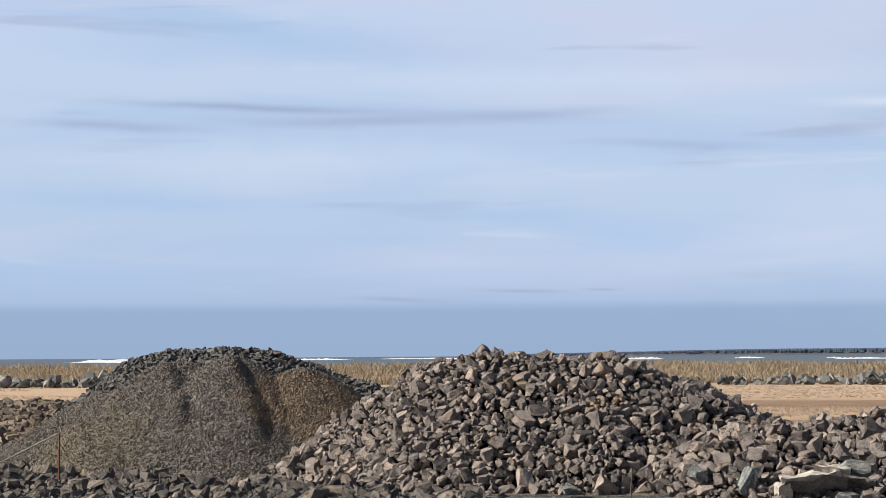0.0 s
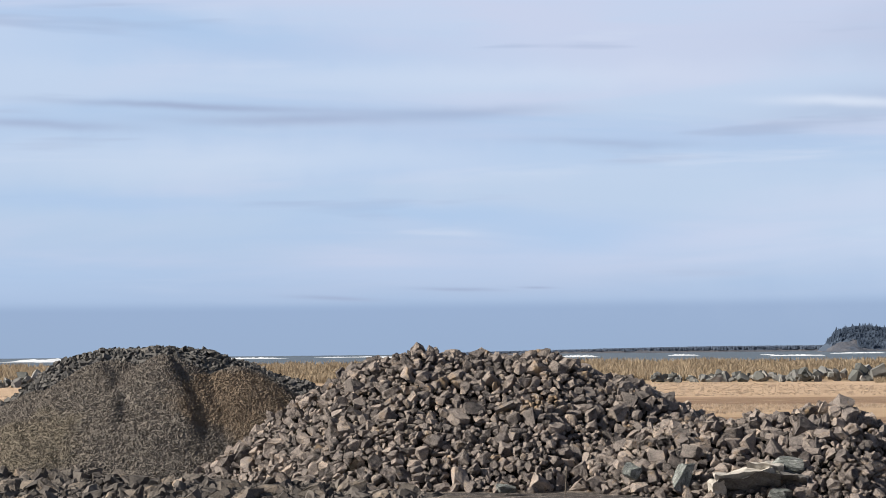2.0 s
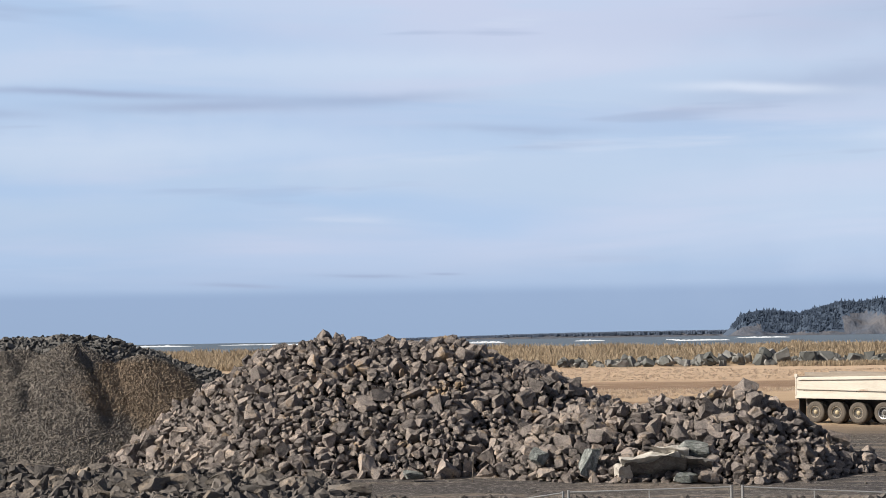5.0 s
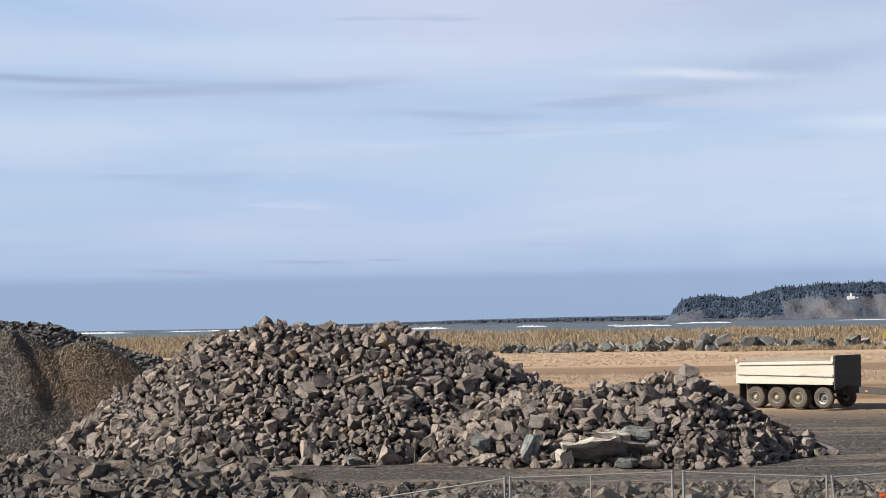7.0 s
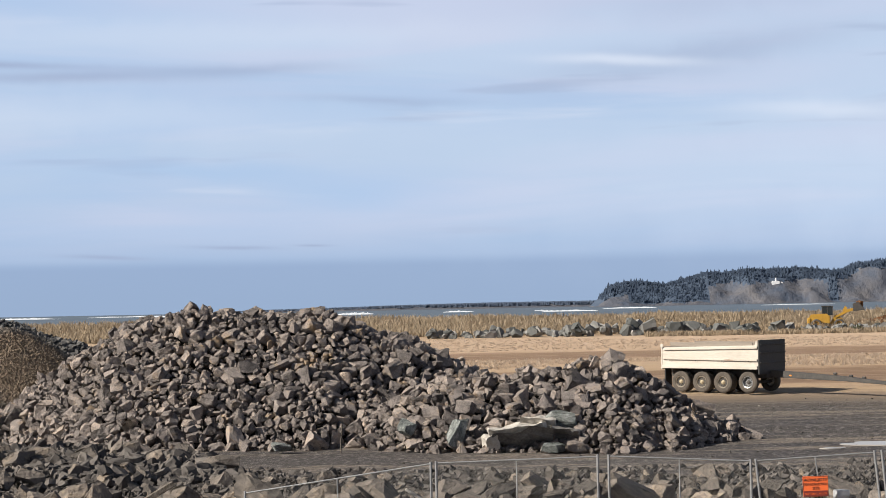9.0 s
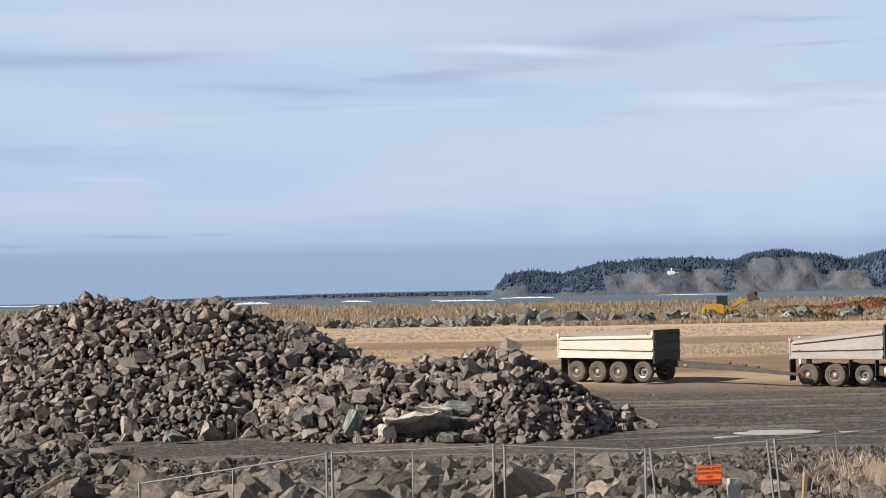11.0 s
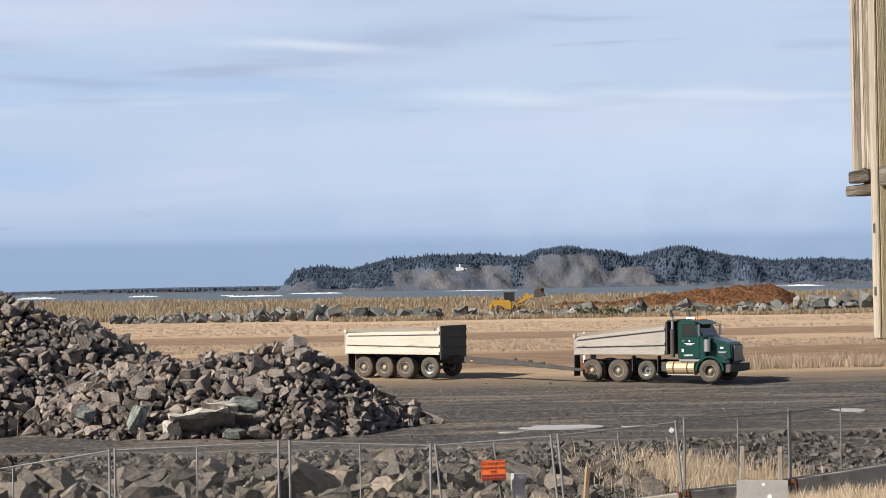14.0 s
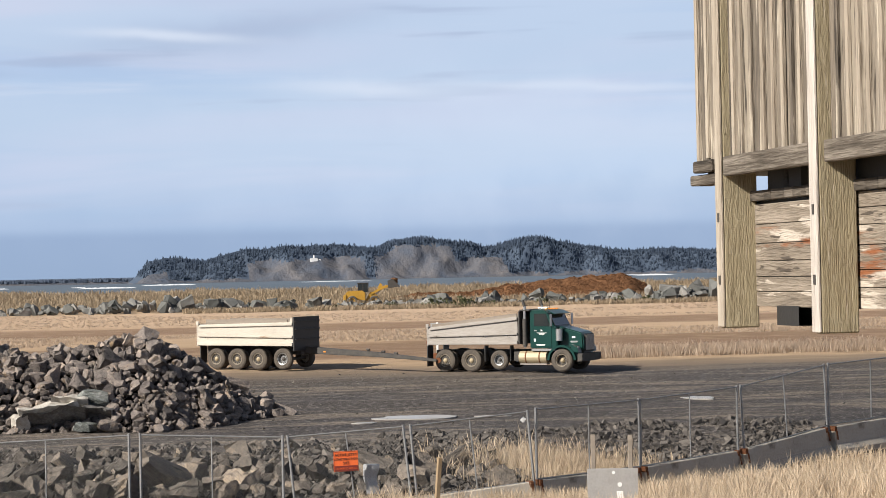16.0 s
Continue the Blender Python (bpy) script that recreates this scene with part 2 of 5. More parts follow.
BX = [-37.5, -34.3, -32.4, -30.8, -28.9, -27.6, -24.1, -22.0, -21.0, -19.4, -16.5, -12]
BZ = [-0.1, 2.05, 3.55, 4.6, 5.1, 5.2, 5.1, 4.35, 3.95, 3.55, 2.2, 0.2]


def cone_z(x, y, cx, cy, top, slope, r=1.2):
    d = math.hypot(x - cx, y - cy)
    return top - slope * (math.sqrt(d * d + r * r) - r)


def gravel_z(x, y):
    front = max(cone_z(x, y, -26.6, 86.2, 4.75, 0.66, 1.2), cone_z(x, y, -24.2, 85.8, 4.9, 0.70, 0.9), cone_z(x, y, -21.4, 86.6, 4.45, 0.67, 0.9),
                cone_z(x, y, -29.6, 85.6, 3.5, 0.62, 0.6), cone_z(x, y, -27.6, 81.0, 1.9, 0.60, 0.3), cone_z(x, y, -25.2, 82.4, 2.95, 0.70, 0.3), cone_z(x, y, -32.0, 86.0, 1.9, 0.55))
    # crests left by single truck loads: a rise that breaks off to the right
    for ax, ay, bx, by, h in ((-27.2, 86.0, -24.6, 80.4, 0.30), (-24.4, 85.6, -21.2, 80.4, 0.38), (-29.6, 82.6, -28.2, 79.2, 0.22)):
        ux, uy = bx - ax, by - ay
        l2 = ux * ux + uy * uy
        u = ((x - ax) * ux + (y - ay) * uy) / l2
        d = ((x - ax) * uy - (y - ay) * ux) / math.sqrt(l2) + 0.55 * nz(x, y, 0.35, 90)
        if -0.1 < u < 1.05:
            front += h * smooth01(u, -0.1, 0.25) * (1 - smooth01(u, 0.75, 1.05)) * smooth01(d, -0.6, 0.15) * math.exp(-max(d, 0) / 1.8)
    return front + 0.10 * nz(x, y, 0.5, 3) + 0.05 * nz(x, y, 1.7, 8)


def coarse_z(x, y):
    return interp(x, BX, BZ) - max(abs(y - 92) - 0.8, 0) * 0.66 + 0.15 * nz(x, y, 0.6, 12)


def sheet(name, xs, ys, fz, mat, keep=None):
    """A height field over a grid; cells fall away where keep(x, y, z) is false at all their corners."""
    xs, ys = list(xs), list(ys)
    P = [[(x, y, fz(x, y)) for x in xs] for y in ys]
    nx = len(xs)
    verts = [p for row in P for p in row]
    ok = [keep is None or keep(*p) for p in verts]
    faces = []
    for j in range(len(ys) - 1):
        for i in range(nx - 1):
            q = (j * nx + i, j * nx + i + 1, (j + 1) * nx + i + 1, (j + 1) * nx + i)
            if any(ok[k] for k in q):
                faces.append(q)
    used = sorted({k for f in faces for k in f})
    idx = {k: i for i, k in enumerate(used)}
    me = mesh_from(name, [verts[k] for k in used], [tuple(idx[k] for k in f) for f in faces], mat)
    me.polygons.foreach_set("use_smooth", [True] * len(me.polygons))
    return new(name, me)


def drange(a, b, s):
    return [a + i * s for i in range(int(round((b - a) / s)) + 1)]


def ground_material():
    m = bpy.data.materials.new("ground")
    m.use_nodes = True
    nt = m.node_tree
    N, L = nt.nodes.new, nt.links.new
    b = nt.nodes["Principled BSDF"]
    co, sep = N("ShaderNodeTexCoord"), N("ShaderNodeSeparateXYZ")
    L(co.outputs["Object"], sep.inputs[0])

    def calc(op, a, c):
        n = N("ShaderNodeMath")
        n.operation = op
        for i, v in enumerate((a, c)):
            if isinstance(v, (int, float)):
                n.inputs[i].default_value = v
            else:
                L(v, n.inputs[i])
        return n.outputs[0]

    def nse(scale, detail=5.0, stretch=(1, 1, 1), seed=0.0):
        mp = N("ShaderNodeMapping")
        mp.inputs["Scale"].default_value, mp.inputs["Location"].default_value = stretch, (seed, seed, 0)
        L(co.outputs["Object"], mp.inputs[0])
        n = N("ShaderNodeTexNoise")
        n.inputs["Scale"].default_value, n.inputs["Detail"].default_value, n.inputs["Roughness"].default_value = scale, detail, 0.65
        L(mp.outputs[0], n.inputs["Vector"])
        return n.outputs[0]

    def mix(fac, a, c):
        n = N("ShaderNodeMixRGB")
        L(fac, n.inputs[0])
        for i, v in ((1, a), (2, c)):
            if isinstance(v, tuple):
                n.inputs[i].default_value = (*v, 1)
            else:
                L(v, n.inputs[i])
        return n.outputs[0]

    def band(v, lo, hi):
        n = N("ShaderNodeMapRange")
        n.interpolation_type = "SMOOTHSTEP"
        n.inputs["From Min"].default_value, n.inputs["From Max"].default_value = lo, hi
        L(v, n.inputs["Value"])
        return n.outputs["Result"]

    wob = calc("MULTIPLY", calc("SUBTRACT", nse(0.06, 6.0, (0.5, 1, 1)), 0.5), 26.0)
    wob2 = calc("MULTIPLY", calc("SUBTRACT", nse(0.5, 5.0, (0.35, 1, 1), 7), 0.5), 5.0)
    yy = calc("ADD", calc("ADD", sep.outputs[1], calc("MULTIPLY", wob, band(sep.outputs[1], 85.0, 150.0))), wob2)
    ramp = N("ShaderNodeValToRGB")
    stops = [(36, (0.42, 0.33, 0.21)), (51, (0.22, 0.165, 0.1)), (54, (0.098, 0.091, 0.083)), (66, (0.086, 0.080, 0.073)), (72, (0.070, 0.065, 0.059)), (80, (0.076, 0.070, 0.061)), (90, (0.105, 0.092, 0.073)),
             (93, (0.18, 0.145, 0.105)), (96.5, (0.24, 0.185, 0.125)), (98, (0.407, 0.305, 0.186)), (105, (0.373, 0.271, 0.164)), (108, (0.209, 0.141, 0.088)), (129, (0.22, 0.147, 0.09)),
             (134, (0.418, 0.311, 0.192)), (157, (0.452, 0.339, 0.215)), (161, (0.226, 0.153, 0.096)), (178, (0.249, 0.169, 0.107)), (184, (0.475, 0.356, 0.232)),
             (258, (0.508, 0.384, 0.254)), (285, (0.3, 0.225, 0.125)), (380, (0.27, 0.2, 0.11)), (430, (0.4, 0.34, 0.26))]
    cr = ramp.color_ramp
    lo, hi = 36.0, 430.0
    while len(cr.elements) < len(stops):
        cr.elements.new(1.0)
    for i, (y, c) in enumerate(stops):
        cr.elements[i].position = (y - lo) / (hi - lo)
    for i, (y, c) in enumerate(stops):
        cr.elements[i].color = (*c, 1)
    L(calc("DIVIDE", calc("SUBTRACT", yy, lo), hi - lo), ramp.inputs[0])
    col = ramp.outputs[0]
    lot = calc("MULTIPLY", band(sep.outputs[1], 52.0, 56.0), calc("SUBTRACT", 1.0, band(yy, 88.0, 94.0)))
    wet = calc("MULTIPLY", band(nse(0.16, 6.0, (0.4, 1, 1), 3), 0.42, 0.56), lot)
    col = mix(calc("MULTIPLY", wet, 0.6), col, (0.048, 0.046, 0.044))
    dusty = calc("MULTIPLY", band(nse(0.8, 7.0, (0.14, 1.2, 1), 13), 0.48, 0.60), lot)
    col = mix(calc("MULTIPLY", dusty, 0.75), col, (0.23, 0.197, 0.15))
    grit = calc("MULTIPLY", band(nse(9.0, 3.0, (0.6, 1, 1), 5), 0.54, 0.62), lot)
    col = mix(calc("MULTIPLY", grit, 0.65), col, (0.30, 0.28, 0.25))
    dark = calc("MULTIPLY", band(nse(7.0, 3.0, (0.6, 1, 1), 25), 0.50, 0.58), lot)
    col = mix(calc("MULTIPLY", dark, 0.7), col, (0.035, 0.033, 0.031))
    far = band(sep.outputs[1], 92.0, 100.0)
    fleck = calc("MULTIPLY", band(nse(1.1, 6.0, (0.3, 1, 1), 9), 0.45, 0.72), far)
    col = mix(calc("MULTIPLY", fleck, 0.6), col, (0.46, 0.36, 0.23))
    fleck2 = calc("MULTIPLY", band(nse(0.8, 6.0, (0.25, 1, 1), 31), 0.52, 0.75), far)
    col = mix(calc("MULTIPLY", fleck2, 0.6), col, (0.15, 0.105, 0.06))
    tone = N("ShaderNodeMixRGB")
    tone.blend_type = "MULTIPLY"
    tone.inputs[0].default_value = 1.0
    L(col, tone.inputs[1])
    tone.inputs[2].default_value = (0.86, 0.83, 0.87, 1)
    L(tone.outputs[0], b.inputs["Base Color"])
    L(calc("SUBTRACT", 0.95, calc("MULTIPLY", wet, 0.2)), b.inputs["Roughness"])
    b.inputs["Specular IOR Level"].default_value = 0.12
    bn = N("ShaderNodeBump")
    bn.inputs["Strength"].default_value, bn.inputs["Distance"].default_value = 0.8, 0.12
    L(calc("ADD", nse(5.0, 6.0), nse(0.9, 5.0)), bn.inputs["Height"])
    L(bn.outputs[0], b.inputs["Normal"])
    return m


M_GROUND = ground_material()
g = sheet("ground", [-420, -300, -240, -200, -160] + drange(-130, -50, 4) + drange(-48, 48, 1.0) + drange(50, 130, 4) + [160, 200, 240, 300, 420],
          [-80, -40, -10, 0, 8, 14, 20, 26, 32] + drange(36, 110, 0.75) + drange(112, 260, 4) + drange(262, 430, 3) + [440, 460, 480, 520, 600, 700], ground_z, M_GROUND)
tagged(g, "grey gravel yard running into brown sand flats and dunes", "ground", kind="structure")

M_SEA = material("sea", [(0.072, 0.096, 0.130), (0.108, 0.140, 0.178), (0.165, 0.20, 0.24)], 0.02, 0.82, 0.6, 0.25, stretch=(0.12, 1, 1))
M_FOAM = material("foam", [(0.62, 0.66, 0.70), (0.85, 0.87, 0.89)], 0.12, 0.8, 0.4, 0.9)
bm = bmesh.new()
bm.faces.new([bm.verts.new(p) for p in ((-4800, 440, -0.8), (4800, 440, -0.8), (4800, 4950, -0.8), (-4800, 4950, -0.8))])
sea = part("water", bm, M_SEA)
tagged(sea, "grey blue ocean under a hazy horizon", "sea", kind="structure")


def wave(cx, cy, length, height, seed):
    """A breaking wave: a low swell with a ragged foam crest."""
    bm = bmesh.new()
    n = 40
    prof = ((-9, 0.0), (-5, 0.35), (-2, 0.85), (0, 1.0), (3, 0.6), (9, 0.0))
    rows = []
    for i in range(n + 1):
        u = i / n
        env = max(0.0, math.sin(math.pi * u)) ** 0.5 * (0.55 + 0.75 * abs(nz(u * 9, seed, 1.0, seed)) + 0.35 * nz(u * 31, seed, 1.0, 3))
        x = cx + (u - 0.5) * length
        y = cy + 14 * nz(u * 4, seed, 1.0, 6)
        rows.append([bm.verts.new((x, y + dy * (1 + height), -0.82 + height * max(0.0, h * env))) for dy, h in prof])
    for a, c in zip(rows, rows[1:]):
        for k in range(len(prof) - 1):
            bm.faces.new((a[k], c[k], c[k + 1], a[k + 1]))
    ob = part("breaking_wave", bm, M_FOAM, smooth=True)
    tagged(ob, "white foam crest of a breaking ocean wave", "wave", "breaking waves", "stuff")


# ---- stones ----
def stone_shapes(n, seed, cuts=9, worn=0.05, jag=0.05):
    """Blocks split along random planes, with worn edges and uneven faces."""
    rnd = random.Random(seed)
    out = []
    for k in range(n):
        bm = bmesh.new()
        bmesh.ops.create_cube(bm, size=2.0)
        for v in bm.verts:
            v.co = Vector((v.co.x * rnd.uniform(0.75, 1.05), v.co.y * rnd.uniform(0.6, 1.0), v.co.z * rnd.uniform(0.5, 0.9)))
        for i in range(cuts):
            d = Vector((rnd.gauss(0, 1), rnd.gauss(0, 1), rnd.gauss(0, 0.8))).normalized()
            bmesh.ops.bisect_plane(bm, geom=list(bm.verts) + list(bm.edges) + list(bm.faces), plane_co=d * rnd.uniform(0.48, 0.86), plane_no=d, clear_outer=True)
            h = bmesh.ops.convex_hull(bm, input=list(bm.verts))
            bmesh.ops.delete(bm, geom=[v for v in bm.verts if not v.link_faces], context="VERTS")
        bmesh.ops.dissolve_limit(bm, angle_limit=radians(6), verts=list(bm.verts), edges=list(bm.edges))
        if worn:
            bmesh.ops.bevel(bm, geom=list(bm.edges), offset=worn, segments=1, affect="EDGES")
            bmesh.ops.triangulate(bm, faces=list(bm.faces))
            long = [e for e in bm.edges if e.calc_length() > 0.55]
            bmesh.ops.subdivide_edges(bm, edges=long, cuts=1)
            for v in bm.verts:
                v.co += noise.noise_vector(v.co * 1.7 + Vector((k * 9.1, 0, 0))) * jag
        bmesh.ops.triangulate(bm, faces=list(bm.faces))
        bmesh.ops.recalc_face_normals(bm, faces=list(bm.faces))
        bm.verts.index_update()
        out.append((np.array([v.co[:] for v in bm.verts]), np.array([[v.index for v in f.verts] for f in bm.faces])))
        bm.free()
    return out


SHAPES = stone_shapes(34, 5, 9, 0.02, 0.10)
SMALL = stone_shapes(12, 9, 4, 0.0)
TINY = stone_shapes(10, 13, 1, 0.0)


def joined_stones(name, places, shapes, mat, parent=None):
    """places: rows of centre, half size, seed; one mesh of loose stones."""
    V, F, n = [], [], 0
    for i, (p, s, k) in enumerate(places):
        v, f = shapes[k % len(shapes)]
        rr = random.Random(k * 7919 + i)
        q = Euler((rr.uniform(0, 6.28), rr.uniform(-0.6, 0.6), rr.uniform(0, 6.28))).to_matrix()
        sc = np.array([rr.uniform(0.75, 1.4), rr.uniform(0.65, 1.1), rr.uniform(0.6, 1.05)]) * s
        V.append((v * sc) @ np.array(q).T + np.array(p))
        F.append(f + n)
        n += len(v)
    me = bpy.data.meshes.new(name)
    me.from_pydata(np.concatenate(V).tolist(), [], np.concatenate(F).tolist())
    me.materials.append(mat)
    ob = new(name, me)
    if parent is not None:
        ob.parent = parent
    return ob


def stone_parts(name, places, shapes, mat, parent):
    """Each stone an object of its own; alike ones share a mesh."""
    meshes = [mesh_from(name, v * 0.3, f, mat) for v, f in shapes]
    for i, (p, s, k) in enumerate(places):
        rr = random.Random(k * 7919 + i)
        ob = new(name, meshes[k % len(meshes)])
        ob.parent = parent
        ob.matrix_basis = Matrix.LocRotScale(p, Euler((rr.uniform(0, 6.28), rr.uniform(-0.6, 0.6), rr.uniform(0, 6.28))),
                                             Vector((rr.uniform(0.75, 1.4), rr.uniform(0.65, 1.1), rr.uniform(0.6, 1.05))) * (s / 0.3))


def scatter(n, x0, x1, y0, y1, fz, size, keep, seed, gap=1.0, sink=0.1, cell=1.5):
    """Throws stones on a height field so that they lie close but do not swallow each other."""
    rnd = random.Random(seed)
    cells, out = {}, []
    for _ in range(n):
        x, y = rnd.uniform(x0, x1), rnd.uniform(y0, y1)
        s = size(rnd)
        z = fz(x, y)
        if not keep(x, y, z):
            continue
        c = (int(x // cell), int(y // cell))
        bad = False
        for i in (-1, 0, 1):
            for j in (-1, 0, 1):
                for q, t in cells.get((c[0] + i, c[1] + j), ()):
                    if (q[0] - x) ** 2 + (q[1] - y) ** 2 + (q[2] - z) ** 2 < (gap * (s + t)) ** 2:
                        bad = True
        if bad:
            continue
        p = (x, y, z + s * sink)
        cells.setdefault(c, []).append(((x, y, z), s))
        out.append((p, s, rnd.randrange(10 ** 6)))
    return out


def heap(name, label, group=""):
    e = new(name)
    return tagged(e, label, "rock pile", group)


# the large heap of quarry rock
pile = heap("rock_heap", "large heap of angular brown grey quarry rock on gravel")
# Core is coloured near-black to paint the shade in the stone gaps.
core = sheet("core", drange(-23, 10.5, 0.35), drange(66, 90, 0.35), lambda x, y: rock_heap_z(x, y) - 0.58, M_GAP_SHADE, lambda x, y, z: z > ground_z(x, y) - 0.3)
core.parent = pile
on_heap = lambda x, y, z: z > ground_z(x, y) - 0.05 and y < 82.5
rock_size = lambda r: 0.12 + 0.27 * r.random() ** 1.6 + (0.10 if r.random() < 0.03 else 0)
rocks = scatter(70000, -22.5, 10, 66.5, 83, rock_heap_z, rock_size, on_heap, 11, 0.63, 0.3)
rocks.sort(key=lambda q: q[0][1] - 0.6 * q[1] * 20)
stone_parts("stone", rocks[:300], SHAPES, M_ROCK, pile)
rest = joined_stones("loose_rubble", rocks[300:], SHAPES, M_ROCK, pile)
rest["kind"] = "stuff"
fines = scatter(16000, -22.5, 10, 67, 82, lambda x, y: rock_heap_z(x, y) - 0.34, lambda r: r.uniform(0.06, 0.17), lambda x, y, z: z > ground_z(x, y) - 0.15, 12, 0.6, 0.2)
chips = joined_stones("chip_layer", fines, SMALL, M_ROCK, pile)
chips["kind"] = "stuff"

# ---- gravel heap with a coarser ridge behind it ----
def gravel_material():
    m = material("crushed gravel", [(0.088, 0.078, 0.070), (0.165, 0.146, 0.128), (0.25, 0.220, 0.19)], 5.0, 0.95, 0.9, 16, spread=0.35)
    nt = m.node_tree
    N, L = nt.nodes.new, nt.links.new
    b = nt.nodes["Principled BSDF"]
    old = b.inputs["Base Color"].links[0].from_socket
    co = N("ShaderNodeTexCoord")
    last = old
    for (cx, cy, cz), r, c, amt in (((-20.6, 84.0, 3.0), 3.0, (0.185, 0.132, 0.085), 0.62), ((-28.5, 80.5, 0.8), 2.8, (0.185, 0.157, 0.115), 0.6)):
        d = N("ShaderNodeVectorMath")
        d.operation = "DISTANCE"
        L(co.outputs["Object"], d.inputs[0])
        d.inputs[1].default_value = (cx, cy, cz)
        n = N("ShaderNodeTexNoise")
        n.inputs["Scale"].default_value, n.inputs["Detail"].default_value = 0.8, 5
        L(co.outputs["Object"], n.inputs["Vector"])
        a = N("ShaderNodeMath")
        a.operation = "MULTIPLY_ADD"
        L(n.outputs[0], a.inputs[0])
        a.inputs[1].default_value = 3.0
        L(d.outputs["Value"], a.inputs[2])
        mr = N("ShaderNodeMapRange")
        mr.interpolation_type = "SMOOTHSTEP"
        mr.inputs["From Min"].default_value, mr.inputs["From Max"].default_value = r + 1.9, r + 0.5
        mr.inputs["To Max"].default_value = amt
        L(a.outputs[0], mr.inputs["Value"])
        mx = N("ShaderNodeMixRGB")
        L(mr.outputs["Result"], mx.inputs[0])
        L(last, mx.inputs[1])
        mx.inputs[2].default_value = (*c, 1)
        last = mx.outputs[0]
    L(last, b.inputs["Base Color"])
    return m


M_GRAVEL = gravel_material()
M_COARSE = material("coarse dark gravel", [(0.070, 0.070, 0.071), (0.125, 0.121, 0.116), (0.215, 0.20, 0.182)], 3.0, 0.95, 0.8, 14, spread=0.6)
gp = heap("gravel_heap", "tall heap of crushed grey gravel with a rust brown patch")
s = sheet("body", drange(-39, -14, 0.16), drange(76, 95, 0.16), lambda x, y: gravel_z(x, y) + 0.05 * noise.noise((x * 5, y * 5, 1)), M_GRAVEL, lambda x, y, z: z > ground_z(x, y) - 0.2)
s.parent = gp
peb = scatter(170000, -38, -14.5, 76.5, 88.5, gravel_z, lambda r: r.uniform(0.024, 0.056), lambda x, y, z: z > ground_z(x, y) - 0.05 and z > coarse_z(x, y) - 0.3, 21, 0.72, 0.3, 0.3)
o = joined_stones("pebble_layer", peb, TINY, M_GRAVEL, gp)
o["kind"] = "stuff"
cp = heap("coarse_gravel_heap", "long heap of coarse dark crushed stone behind gravel")
s = sheet("body", drange(-39, -11, 0.3), drange(84, 101, 0.3), coarse_z, M_COARSE, lambda x, y, z: z > ground_z(x, y) - 0.2)
s.parent = cp
peb = scatter(30000, -38, -12, 85, 94.5, coarse_z, lambda r: r.uniform(0.06, 0.17), lambda x, y, z: z > ground_z(x, y) - 0.05 and z > gravel_z(x, y) - 0.2, 22, 0.7, 0.35, 0.5)
o = joined_stones("loose_rubble", peb, SMALL, M_COARSE, cp)
o["kind"] = "stuff"

# ---- rubble bank behind the fence ----
def bank_z(x, y):
    return ground_z(x, y) + 0.12 * smooth01(y, 54.8, 56.5) * (1 - smooth01(y, 60.5, 62.8)) + 0.15 * nz(x, y, 0.5, 30)


bank = heap("rubble_bank", "long bank of broken boulders and rubble behind the fence")
M_BOULDER = material("brown boulder", [(0.050, 0.046, 0.043), (0.128, 0.113, 0.10), (0.225, 0.192, 0.163), (0.46, 0.37, 0.28)], 2.0, 0.9, 1.0, 14, spread=0.5, stain=[((0.29, 0.225, 0.16), 0.9, 0.57, 0.69), ((0.07, 0.064, 0.06), 2.4, 0.60, 0.72)], gain=3.2, relief=0.09)
M_RUBBLE = material("dark small rubble", [(0.052, 0.048, 0.045), (0.118, 0.106, 0.097), (0.225, 0.20, 0.178)], 2.0, 0.95, 0.7, 12, spread=0.6)
big = scatter(2600, -34, 12.5, 55.1, 58.8, bank_z, lambda r: 0.20 + 0.52 * r.random() ** 1.9, lambda x, y, z: nz(x, y, 0.4, 44) > -0.3, 31, 0.72, 0.40)
big += scatter(500, -34, 13.5, 58.8, 63.5, bank_z, lambda r: 0.20 + 0.22 * r.random() ** 2, lambda x, y, z: nz(x, y, 0.3, 45) > -0.05, 34, 1.1, 0.2)
big.sort(key=lambda q: -q[1])
stone_parts("boulder", big[:260], SHAPES, M_BOULDER, bank)
o = joined_stones("rubble", big[260:], SHAPES, M_BOULDER, bank)
o["kind"] = "stuff"
sm = scatter(60000, -36, 28, 54.8, 69.5, bank_z, lambda r: 0.035 + 0.13 * r.random() ** 2.6, lambda x, y, z: y > 54.6 + 0.65 * max(0.0, x - 12.5) and y < 65.6 + 0.16 * max(0.0, x - 10) + 0.9 * nz(x, y, 0.3, 33), 32, 0.6, 0.2, 0.4)
o = joined_stones("small_rubble", sm, SMALL, M_RUBBLE, bank)
o["kind"] = "stuff"

# rubble spread before the gravel heap
spread = heap("rubble_spread", "low spread of mixed boulders before the gravel heap")
EDGE_X, EDGE_Y = [-40, -33, -27, -20, -15, -11, -8], [84, 80.5, 77.6, 74.6, 73.0, 70.0, 62]


def spread_z(x, y):
    return ground_z(x, y) + 0.12 + 0.2 * nz(x, y, 0.5, 35)


